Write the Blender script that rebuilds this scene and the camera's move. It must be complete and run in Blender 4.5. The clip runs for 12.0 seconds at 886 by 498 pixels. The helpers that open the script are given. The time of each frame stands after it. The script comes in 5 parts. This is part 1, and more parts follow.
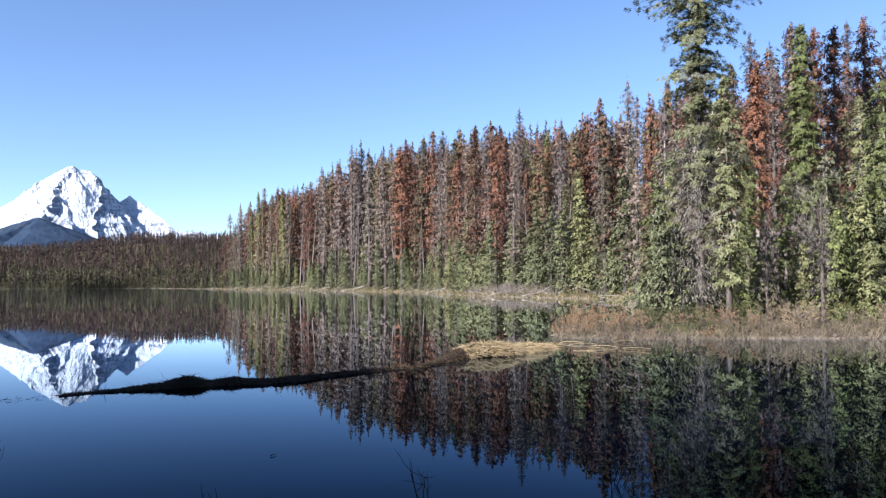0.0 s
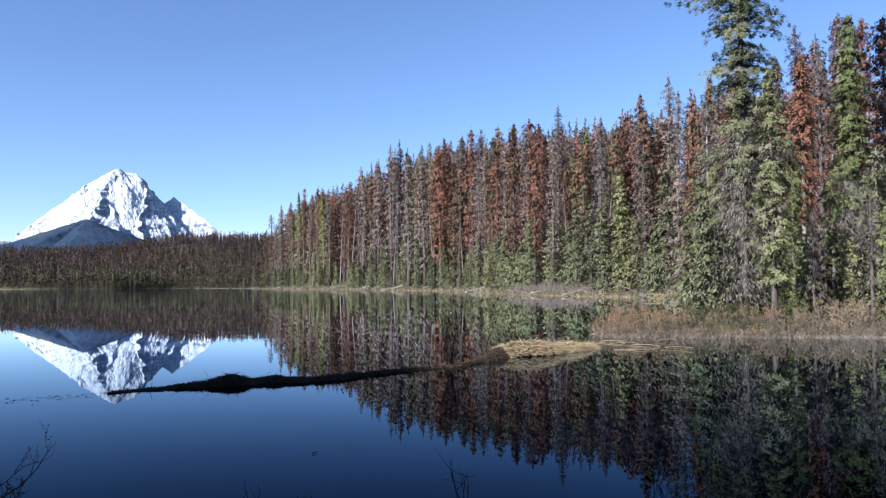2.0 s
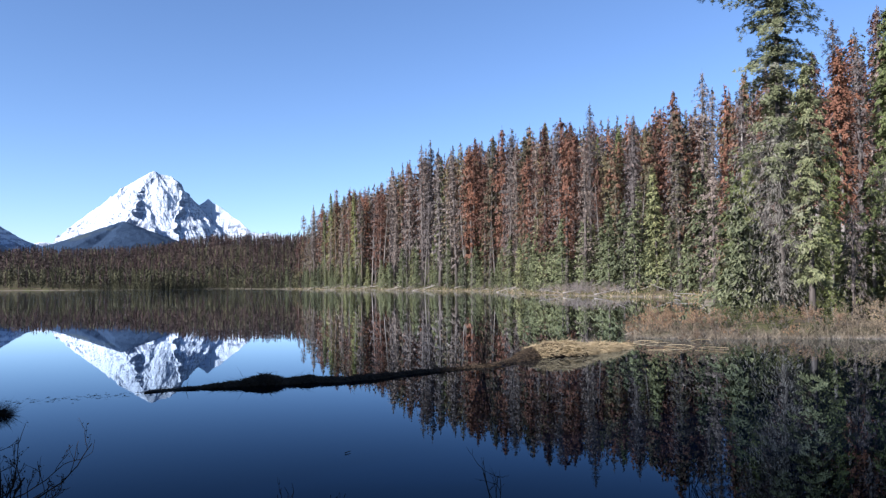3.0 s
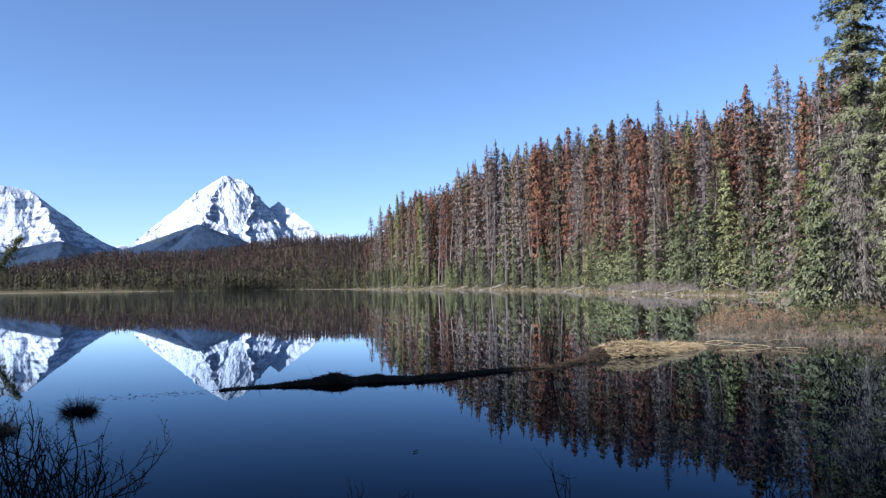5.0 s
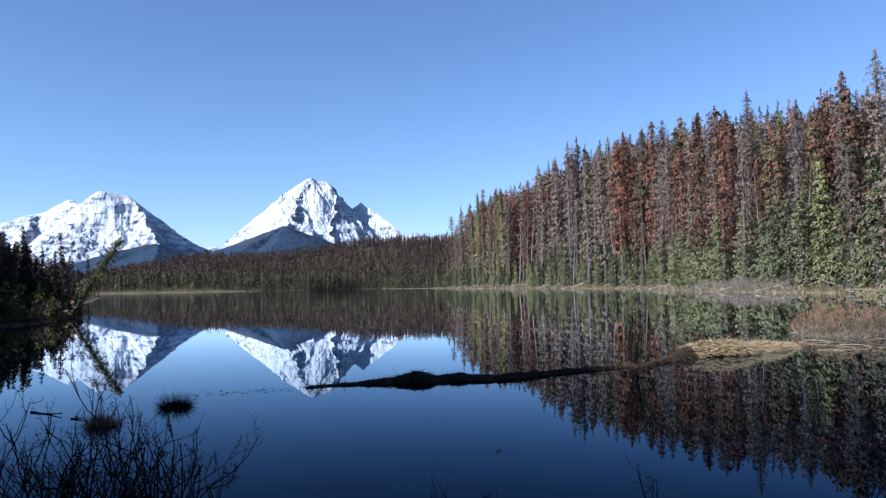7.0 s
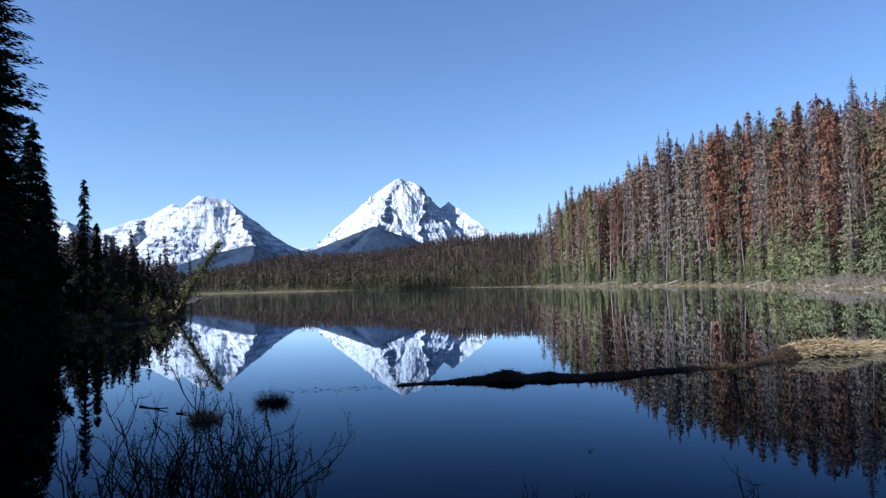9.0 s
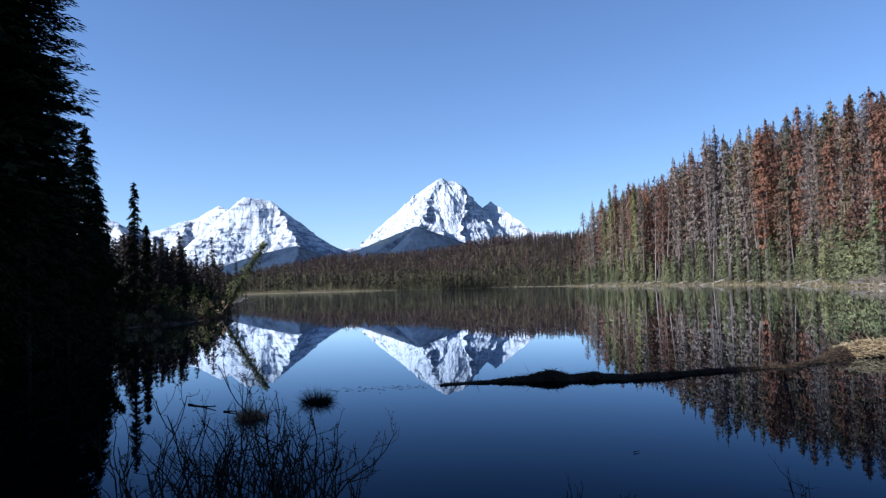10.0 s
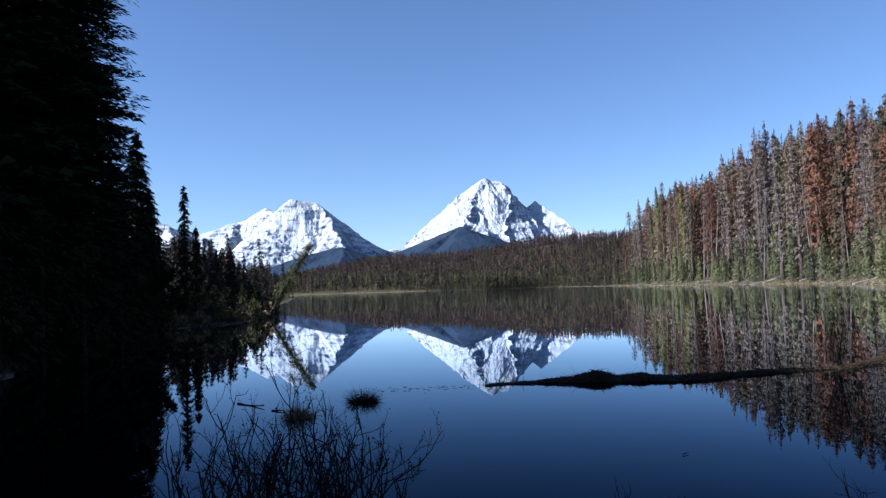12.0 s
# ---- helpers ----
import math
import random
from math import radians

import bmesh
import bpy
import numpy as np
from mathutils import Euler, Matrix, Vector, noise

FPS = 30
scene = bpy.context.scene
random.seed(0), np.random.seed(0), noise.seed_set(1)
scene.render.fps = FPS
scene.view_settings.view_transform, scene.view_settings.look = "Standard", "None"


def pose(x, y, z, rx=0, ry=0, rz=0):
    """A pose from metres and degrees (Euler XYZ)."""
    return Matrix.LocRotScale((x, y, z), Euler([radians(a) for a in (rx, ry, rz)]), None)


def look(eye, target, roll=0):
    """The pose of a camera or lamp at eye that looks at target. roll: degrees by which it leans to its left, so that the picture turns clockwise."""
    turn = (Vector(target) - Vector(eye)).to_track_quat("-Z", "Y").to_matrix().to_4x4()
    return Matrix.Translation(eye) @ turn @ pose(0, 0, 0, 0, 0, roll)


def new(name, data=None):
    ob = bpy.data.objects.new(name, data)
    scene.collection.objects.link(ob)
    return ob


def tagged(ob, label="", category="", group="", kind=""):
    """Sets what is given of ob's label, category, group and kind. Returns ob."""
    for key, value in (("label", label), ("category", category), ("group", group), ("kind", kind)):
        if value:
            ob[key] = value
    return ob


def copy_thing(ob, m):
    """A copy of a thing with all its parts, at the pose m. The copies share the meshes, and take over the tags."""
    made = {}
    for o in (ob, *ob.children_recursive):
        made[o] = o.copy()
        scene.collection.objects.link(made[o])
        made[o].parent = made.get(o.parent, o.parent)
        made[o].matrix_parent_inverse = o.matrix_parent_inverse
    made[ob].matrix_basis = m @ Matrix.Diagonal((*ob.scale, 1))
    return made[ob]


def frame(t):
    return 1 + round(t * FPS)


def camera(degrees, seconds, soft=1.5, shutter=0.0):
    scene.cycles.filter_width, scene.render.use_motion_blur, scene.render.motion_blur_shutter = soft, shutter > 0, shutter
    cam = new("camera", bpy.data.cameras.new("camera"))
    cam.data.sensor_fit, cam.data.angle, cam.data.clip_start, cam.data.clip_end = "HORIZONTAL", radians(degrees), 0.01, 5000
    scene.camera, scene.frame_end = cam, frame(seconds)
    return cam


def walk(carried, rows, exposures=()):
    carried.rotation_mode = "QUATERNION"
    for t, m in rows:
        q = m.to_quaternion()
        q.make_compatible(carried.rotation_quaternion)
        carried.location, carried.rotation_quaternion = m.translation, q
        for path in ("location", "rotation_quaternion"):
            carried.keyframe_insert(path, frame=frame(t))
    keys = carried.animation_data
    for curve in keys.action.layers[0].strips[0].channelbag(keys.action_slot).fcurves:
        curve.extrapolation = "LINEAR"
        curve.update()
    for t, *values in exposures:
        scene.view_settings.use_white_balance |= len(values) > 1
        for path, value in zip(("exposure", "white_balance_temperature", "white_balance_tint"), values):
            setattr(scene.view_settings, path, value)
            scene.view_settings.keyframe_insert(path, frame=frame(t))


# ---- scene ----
# ---------------------------------------------------------------- camera
EYE = Vector((0.0, 0.0, 1.8))
cam = camera(59.65, 12.0, soft=1.3)
# seconds, turn to the left, tilt up, lean to the left (degrees)
PAN = [(0.0, -29.063, 2.593, -0.138), (0.5, -28.646, 2.563, -0.150), (1.0, -28.016, 2.545, -0.182),
       (1.5, -27.185, 2.525, -0.254), (2.0, -26.175, 2.525, -0.328), (2.5, -25.054, 2.543, -0.398),
       (3.0, -23.851, 2.550, -0.478), (5.0, -18.944, 2.584, -0.782), (5.5, -17.565, 2.578, -0.865),
       (6.0, -16.093, 2.573, -0.935), (6.5, -14.556, 2.577, -1.030), (7.0, -12.956, 2.593, -1.120),
       (9.0, -6.419, 2.645, -1.490), (9.5, -4.815, 2.672, -1.570), (10.0, -3.279, 2.705, -1.660),
       (10.5, -1.958, 2.736, -1.735), (11.0, -1.053, 2.768, -1.790), (11.5, -0.439, 2.799, -1.842),
       (12.0, 0.0, 2.824, -1.875)]
rows = []
for t, yaw, tilt, lean in PAN:
    a, b = radians(yaw), radians(tilt)
    ahead = Vector((-math.sin(a) * math.cos(b), math.cos(a) * math.cos(b), math.sin(b)))
    rows.append((t, look(EYE, EYE + ahead * 10, lean)))
walk(cam, rows, [(0.0, 1.71, 5930, 16), (1.0, 1.65, 5840, 16), (1.5, 1.49, 5720, 16), (3.0, 1.44, 5680, 16), (5.0, 1.40, 5600, 16), (5.6, 1.31, 5540, 15), (7.0, 1.27, 5520, 15), (9.0, 1.22, 5520, 15), (12.0, 1.20, 5530, 15)])

# ---------------------------------------------------------------- light
SUN_EL, SUN_AZ = radians(28), radians(-101)      # azimuth from +y towards +x
sun_way = Vector((math.sin(SUN_AZ) * math.cos(SUN_EL), math.cos(SUN_AZ) * math.cos(SUN_EL), math.sin(SUN_EL)))
world = bpy.data.worlds.new("sky")
scene.world = world
world.use_nodes = True
wn = world.node_tree.nodes
sky = wn.new("ShaderNodeTexSky")
sky.sky_type, sky.sun_disc = "NISHITA", False
sky.sun_elevation, sky.sun_rotation = SUN_EL, SUN_AZ
sky.air_density, sky.dust_density, sky.ozone_density, sky.altitude = 1.0, 0.35, 2.8, 1800
wn["Background"].inputs["Strength"].default_value = 0.066
world.node_tree.links.new(sky.outputs["Color"], wn["Background"].inputs["Color"])
sun = new("sun", bpy.data.lights.new("sun", "SUN"))
sun.data.energy, sun.data.angle, sun.data.color = 5.2, radians(0.53), (1.0, 0.93, 0.82)
sun.matrix_world = look(sun_way * 100, (0, 0, 0))


# ---------------------------------------------------------------- materials
def material(name, rough=0.8, spec=0.3):
    m = bpy.data.materials.new(name)
    m.use_nodes = True
    b = m.node_tree.nodes["Principled BSDF"]
    b.inputs["Roughness"].default_value = rough
    b.inputs["Specular IOR Level"].default_value = spec
    return m, m.node_tree.nodes, m.node_tree.links, b


def ramp(nodes, links, source, stops):
    r = nodes.new("ShaderNodeValToRGB")
    e = r.color_ramp.elements
    while len(e) < len(stops):
        e.new(0.5)
    for el, (p, c) in zip(e, stops):
        el.position, el.color = p, (*c, 1)
    links.new(source, r.inputs["Fac"])
    return r.outputs["Color"]


def noise_of(nodes, links, scale, detail=4, coords="Object", stretch=(1, 1, 1), rough=0.55):
    tc, mp, n = nodes.new("ShaderNodeTexCoord"), nodes.new("ShaderNodeMapping"), nodes.new("ShaderNodeTexNoise")
    mp.inputs["Scale"].default_value = stretch
    n.inputs["Scale"].default_value, n.inputs["Detail"].default_value = scale, detail
    n.inputs["Roughness"].default_value = rough
    links.new(tc.outputs[coords], mp.inputs["Vector"])
    links.new(mp.outputs["Vector"], n.inputs["Vector"])
    return n.outputs["Fac"]


def mixed(nodes, links, fac, a, b, mode="MIX"):
    m = nodes.new("ShaderNodeMix")
    m.data_type, m.blend_type = "RGBA", mode
    if isinstance(fac, float):
        m.inputs["Factor"].default_value = fac
    else:
        links.new(fac, m.inputs["Factor"])
    for value, socket in ((a, m.inputs["A"]), (b, m.inputs["B"])):
        if isinstance(value, tuple):
            socket.default_value = (*value, 1)
        else:
            links.new(value, socket)
    return m.outputs["Result"]


def math_node(nodes, links, op, a, b, clamp=False):
    m = nodes.new("ShaderNodeMath")
    m.operation, m.use_clamp = op, clamp
    for value, socket in ((a, m.inputs[0]), (b, m.inputs[1])):
        if isinstance(value, (int, float)):
            socket.default_value = value
        else:
            links.new(value, socket)
    return m.outputs[0]


def bump(nodes, links, bsdf, height, strength, distance):
    n = nodes.new("ShaderNodeBump")
    n.inputs["Strength"].default_value, n.inputs["Distance"].default_value = strength, distance
    links.new(height, n.inputs["Height"])
    links.new(n.outputs["Normal"], bsdf.inputs["Normal"])


def foliage(name, dark, mid, light, odd=None, odd_share=0.0, rough=0.7, spec=0.2, thin_share=0.08, patchy=0.0, even=False):
    """Needles or leaves: every spray has its own tint, every tree a shade of its own."""
    m, n, l, b = material(name, rough, spec)
    geo, info = n.new("ShaderNodeNewGeometry"), n.new("ShaderNodeObjectInfo")
    c = ramp(n, l, geo.outputs["Random Per Island"], [(0.0, dark), (0.5, mid), (1.0, light)])
    tone = ramp(n, l, info.outputs["Random"], [(0.0, (0.42, 0.43, 0.46)), (0.5, (0.77, 0.77, 0.77)), (1.0, (1.05, 0.97, 0.85))])
    if not even:
        c = mixed(n, l, 1.0, c, tone, "MULTIPLY")
    if patchy:
        # tree by tree, where many stand in one mesh
        each = noise_of(n, l, patchy, 3, stretch=(1, 1, 0.12), rough=0.7)
        c = mixed(n, l, 1.0, c, ramp(n, l, each, [(0.36, (0.30, 0.32, 0.34)), (0.50, (0.85, 0.85, 0.85)), (0.64, (1.55, 1.45, 1.40))]), "MULTIPLY")
    if odd:
        patch = noise_of(n, l, 0.55, 3)
        pick = ramp(n, l, patch, [(1 - odd_share - 0.06, (0, 0, 0)), (1 - odd_share + 0.06, (1, 1, 1))])
        c = mixed(n, l, pick, c, odd)
    l.new(c, b.inputs["Base Color"])
    thin, mix = n.new("ShaderNodeBsdfTranslucent"), n.new("ShaderNodeMixShader")
    l.new(c, thin.inputs["Color"])
    mix.inputs[0].default_value = thin_share
    l.new(b.outputs[0], mix.inputs[1])
    l.new(thin.outputs[0], mix.inputs[2])
    l.new(mix.outputs[0], n["Material Output"].inputs["Surface"])
    return m


def bark(name, dark, light):
    m, n, l, b = material(name, 0.9, 0.15)
    f = noise_of(n, l, 7, 6, stretch=(1, 1, 0.18), rough=0.65)
    big = noise_of(n, l, 0.8, 2)
    c = ramp(n, l, f, [(0.3, dark), (0.7, light)])
    c = mixed(n, l, big, c, tuple(0.6 * v for v in light))
    l.new(c, b.inputs["Base Color"])
    bump(n, l, b, f, 0.6, 0.02)
    return m


SPRUCE = foliage("spruce_needles", (0.080, 0.100, 0.036), (0.138, 0.165, 0.060), (0.205, 0.225, 0.085))
SPRUCE_YOUNG = foliage("young_spruce_needles", (0.072, 0.086, 0.042), (0.125, 0.140, 0.066), (0.20, 0.21, 0.105))
SPRUCE_OLD = foliage("lichened_spruce_needles", (0.080, 0.094, 0.046), (0.145, 0.160, 0.080), (0.22, 0.23, 0.12),
                     (0.20, 0.19, 0.15), 0.40)
# darkened copy of the spruce needles: the left bank's shade is in the colour
SPRUCE_DIM = foliage("shade_darkened_needles", (0.006, 0.011, 0.006), (0.011, 0.018, 0.008), (0.024, 0.030, 0.012), spec=0.02, thin_share=0.0)
PINE_RED = foliage("rust_red_dead_needles", (0.100, 0.047, 0.031), (0.162, 0.077, 0.049), (0.23, 0.114, 0.074),
                   (0.15, 0.108, 0.088), 0.34)
PINE_GREY = foliage("grey_dead_twigs", (0.118, 0.097, 0.087), (0.182, 0.152, 0.137), (0.26, 0.222, 0.202),
                    (0.17, 0.088, 0.060), 0.28)
PINE_MIX = foliage("half_dead_needles", (0.066, 0.060, 0.034), (0.128, 0.112, 0.062), (0.20, 0.172, 0.105),
                   (0.19, 0.095, 0.06), 0.42)
TWIGS_PALE = foliage("lichened_dead_twigs", (0.13, 0.118, 0.100), (0.20, 0.184, 0.158), (0.28, 0.26, 0.225), even=True)
SHRUB_RUST = foliage("rusty_shrub_leaves", (0.145, 0.090, 0.058), (0.245, 0.158, 0.098), (0.36, 0.26, 0.155))
SHRUB_TAN = foliage("dry_shrub_twigs", (0.14, 0.108, 0.070), (0.25, 0.195, 0.128), (0.37, 0.30, 0.20))
SHRUB_GREEN = foliage("olive_shrub_leaves", (0.035, 0.045, 0.015), (0.075, 0.085, 0.028), (0.14, 0.14, 0.045))
STRAW = foliage("dead_grass", (0.22, 0.165, 0.085), (0.40, 0.310, 0.175), (0.56, 0.455, 0.285))
# dead sedge with the shade of the left wood put into its colour
SEDGE = foliage("shade_dark_sedge", (0.022, 0.015, 0.010), (0.042, 0.030, 0.019), (0.085, 0.062, 0.038))
BARK_GREY = bark("grey_bark", (0.07, 0.060, 0.052), (0.25, 0.225, 0.20))
BARK_MID = bark("brown_grey_bark", (0.035, 0.029, 0.025), (0.13, 0.112, 0.098))
BARK_PALE = bark("bleached_dead_wood", (0.13, 0.113, 0.10), (0.36, 0.325, 0.29))
# bark darkened along with those needles, shade included in its colour
BARK_DARK = bark("dark_bark", (0.012, 0.010, 0.008), (0.036, 0.030, 0.025))
WILLOW = bark("willow_twig_bark", (0.006, 0.005, 0.005), (0.024, 0.019, 0.016))


def ground_material():
    m, n, l, b = material("lakeside_ground", 0.95, 0.1)
    geo, sep = n.new("ShaderNodeNewGeometry"), n.new("ShaderNodeSeparateXYZ")
    l.new(geo.outputs["Position"], sep.inputs[0])
    fine, coarse = noise_of(n, l, 3.5, 7), noise_of(n, l, 0.35, 4)
    duff = ramp(n, l, fine, [(0.25, (0.035, 0.027, 0.018)), (0.55, (0.085, 0.066, 0.042)), (0.8, (0.15, 0.125, 0.080))])
    moss = ramp(n, l, fine, [(0.3, (0.032, 0.038, 0.014)), (0.7, (0.095, 0.092, 0.038))])
    land = mixed(n, l, ramp(n, l, coarse, [(0.42, (0, 0, 0)), (0.60, (1, 1, 1))]), duff, moss)
    silt = ramp(n, l, fine, [(0.25, (0.075, 0.060, 0.045)), (0.75, (0.25, 0.215, 0.17))])
    level = math_node(n, l, "ADD", sep.outputs["Z"], math_node(n, l, "MULTIPLY", coarse, 0.35))
    rim = ramp(n, l, level, [(0.20, (1, 1, 1)), (0.40, (0, 0, 0))])
    l.new(mixed(n, l, rim, land, silt), b.inputs["Base Color"])
    bump(n, l, b, fine, 0.7, 0.06)
    return m


def water_material():
    """Dark still water, glassy near the shore and finely ruffled by a breath of wind further out."""
    m, n, l, b = material("still_lake_water", 0.0, 0.5)
    n.remove(b)
    out = n["Material Output"]
    deep = n.new("ShaderNodeBsdfDiffuse")
    deep.inputs["Color"].default_value = (0.0001, 0.0006, 0.0025, 1)
    gloss = n.new("ShaderNodeBsdfGlossy")
    geo, sep = n.new("ShaderNodeNewGeometry"), n.new("ShaderNodeSeparateXYZ")
    l.new(geo.outputs["Position"], sep.inputs[0])
    patch = math_node(n, l, "MULTIPLY", math_node(n, l, "SUBTRACT", noise_of(n, l, 0.05, 3, stretch=(0.5, 1, 1)), 0.5), 30.0)
    out_on = math_node(n, l, "DIVIDE", math_node(n, l, "SUBTRACT", math_node(n, l, "ADD", sep.outputs["Y"], patch), 16.0), 90.0, True)
    l.new(ramp(n, l, out_on, [(0.0, (0.004, 0.004, 0.004)), (0.25, (0.014, 0.014, 0.014)), (1.0, (0.045, 0.045, 0.045))]), gloss.inputs["Roughness"])
    fres = n.new("ShaderNodeFresnel")
    fres.inputs["IOR"].default_value = 1.33
    shine = math_node(n, l, "MULTIPLY", math_node(n, l, "POWER", fres.outputs[0], 2.2), 2.3, True)
    l.new(ramp(n, l, fres.outputs[0], [(0.22, (0.50, 0.72, 1.0)), (0.50, (0.76, 0.87, 1.0)), (0.80, (0.93, 0.96, 1.0))]), gloss.inputs["Color"])
    wave = noise_of(n, l, 0.55, 3, stretch=(1, 0.4, 1))
    tiny = noise_of(n, l, 5.0, 2)
    bm = n.new("ShaderNodeBump")
    bm.inputs["Strength"].default_value, bm.inputs["Distance"].default_value = 0.05, 0.02
    l.new(math_node(n, l, "ADD", wave, math_node(n, l, "MULTIPLY", tiny, 0.10)), bm.inputs["Height"])
    l.new(bm.outputs["Normal"], gloss.inputs["Normal"])
    mix = n.new("ShaderNodeMixShader")
    l.new(shine, mix.inputs[0])
    l.new(deep.outputs[0], mix.inputs[1])
    l.new(gloss.outputs[0], mix.inputs[2])
    l.new(mix.outputs[0], out.inputs["Surface"])
    return m


def mountain_material(name, snow_low, snow_high, base, sun_side, bands):
    """Snow that lies on what is not too steep, whitened on the sunward side, over banded grey rock."""
    m, n, l, b = material(name, 0.75, 0.2)
    geo, sep, sepn = n.new("ShaderNodeNewGeometry"), n.new("ShaderNodeSeparateXYZ"), n.new("ShaderNodeSeparateXYZ")
    l.new(geo.outputs["Position"], sep.inputs[0])
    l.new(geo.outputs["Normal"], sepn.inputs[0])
    tex = noise_of(n, l, 0.009, 9, stretch=(1.0, 1.0, 1.5), rough=0.66)
    streak = noise_of(n, l, 0.020, 6, stretch=(1.0, 0.45, 2.6), rough=0.7)
    # the blue of the rock carries some painted shade and haze
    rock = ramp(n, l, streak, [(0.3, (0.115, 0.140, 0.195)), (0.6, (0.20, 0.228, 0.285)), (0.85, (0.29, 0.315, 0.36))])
    high = math_node(n, l, "DIVIDE", math_node(n, l, "SUBTRACT", sep.outputs["Z"], snow_low), snow_high - snow_low, True)
    v = math_node(n, l, "ADD", math_node(n, l, "MULTIPLY", sepn.outputs["Z"], 0.95), math_node(n, l, "MULTIPLY", tex, 1.25))
    v = math_node(n, l, "ADD", v, math_node(n, l, "MULTIPLY", streak, 0.75))
    v = math_node(n, l, "ADD", v, math_node(n, l, "MULTIPLY", high, 0.34))
    # whitens the sun-facing left sides, so part of their light is painted
    v = math_node(n, l, "SUBTRACT", v, math_node(n, l, "MULTIPLY", sepn.outputs["X"], sun_side))
    strata = noise_of(n, l, 0.030, 6, stretch=(0.22, 0.22, 2.4), rough=0.62)
    grain = noise_of(n, l, 0.070, 8, stretch=(1.0, 0.6, 0.7), rough=0.80)
    v = math_node(n, l, "ADD", v, math_node(n, l, "MULTIPLY", math_node(n, l, "SUBTRACT", grain, 0.5), 1.9))
    v = math_node(n, l, "SUBTRACT", v, math_node(n, l, "MULTIPLY", strata, bands))
    cover = ramp(n, l, math_node(n, l, "SUBTRACT", v, base - 0.5 * bands), [(0.42, (0, 0, 0)), (0.60, (1, 1, 1))])
    # bluish snow tint puts haze and sky-lit shade into the colour
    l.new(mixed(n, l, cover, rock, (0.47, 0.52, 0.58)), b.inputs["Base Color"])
    bump(n, l, b, math_node(n, l, "ADD", math_node(n, l, "ADD", tex, streak), grain), 0.7, 12.0)
    return m


def wooded_slope_material():
    m, n, l, b = material("haze_blue_wooded_slope", 0.95, 0.05)
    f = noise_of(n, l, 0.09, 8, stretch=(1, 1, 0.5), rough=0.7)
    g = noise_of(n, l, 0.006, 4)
    # forest colour shifted to dark blue, painting in distance haze and shade
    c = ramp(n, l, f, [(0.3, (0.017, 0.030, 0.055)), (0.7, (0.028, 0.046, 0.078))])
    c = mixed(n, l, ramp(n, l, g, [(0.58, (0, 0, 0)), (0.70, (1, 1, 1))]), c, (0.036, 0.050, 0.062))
    l.new(c, b.inputs["Base Color"])
    bump(n, l, b, f, 0.6, 4.0)
    return m


GROUND, WATER = ground_material(), water_material()
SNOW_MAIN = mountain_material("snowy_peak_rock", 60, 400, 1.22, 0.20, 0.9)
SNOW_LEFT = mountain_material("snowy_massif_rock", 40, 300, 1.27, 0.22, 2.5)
SLOPE = wooded_slope_material()


# ---------------------------------------------------------------- building helpers
def mesh_of(name, verts, faces, mats, slots=None, smooth=False, normals=None):
    me = bpy.data.meshes.new(name)
    verts, faces = np.asarray(verts, float), faces
    me.from_pydata(verts.tolist(), [], faces if isinstance(faces, list) else faces.tolist())
    for m in mats:
        me.materials.append(m)
    if slots is not None:
        me.polygons.foreach_set("material_index", np.asarray(slots, np.int32))
    if smooth or normals is not None:
        me.polygons.foreach_set("use_smooth", np.ones(len(me.polygons), bool))
    me.update()
    if normals is not None:
        # needles shade as the rounded masses that they form
        me.normals_split_custom_set_from_vertices(np.asarray(normals, float).tolist())
    return me


def part(name, me, parent=None, label=""):
    ob = new(name, me)
    if parent:
        ob.parent = parent
    return tagged(ob, label)


def tube(points, radii, sides=6):
    """A closed-ended tapering tube along points: vertices and quads."""
    p = np.asarray(points, float)
    d = np.gradient(p, axis=0)
    d /= np.linalg.norm(d, axis=1, keepdims=True) + 1e-9
    ref = np.array([0.0, 0.0, 1.0]) if abs(d[0, 2]) < 0.8 else np.array([1.0, 0.0, 0.0])
    s = np.cross(d, ref)
    s /= np.linalg.norm(s, axis=1, keepdims=True) + 1e-9
    u = np.cross(s, d)
    a = np.arange(sides) * 2 * np.pi / sides
    v = p[:, None] + np.asarray(radii)[:, None, None] * (np.cos(a)[None, :, None] * s[:, None] + np.sin(a)[None, :, None] * u[:, None])
    f = []
    for i in range(len(p) - 1):
        for k in range(sides):
            f.append([i * sides + k, i * sides + (k + 1) % sides, (i + 1) * sides + (k + 1) % sides, (i + 1) * sides + k])
    f.append(list(range(sides))[::-1])
    f.append([(len(p) - 1) * sides + k for k in range(sides)])
    return v.reshape(-1, 3), f


def joined(pieces):
    """Several (vertices, faces) as one pair."""
    vs, fs, k = [], [], 0
    for v, f in pieces:
        vs.append(np.asarray(v))
        fs += [[i + k for i in q] for q in f]
        k += len(v)
    return np.concatenate(vs), fs


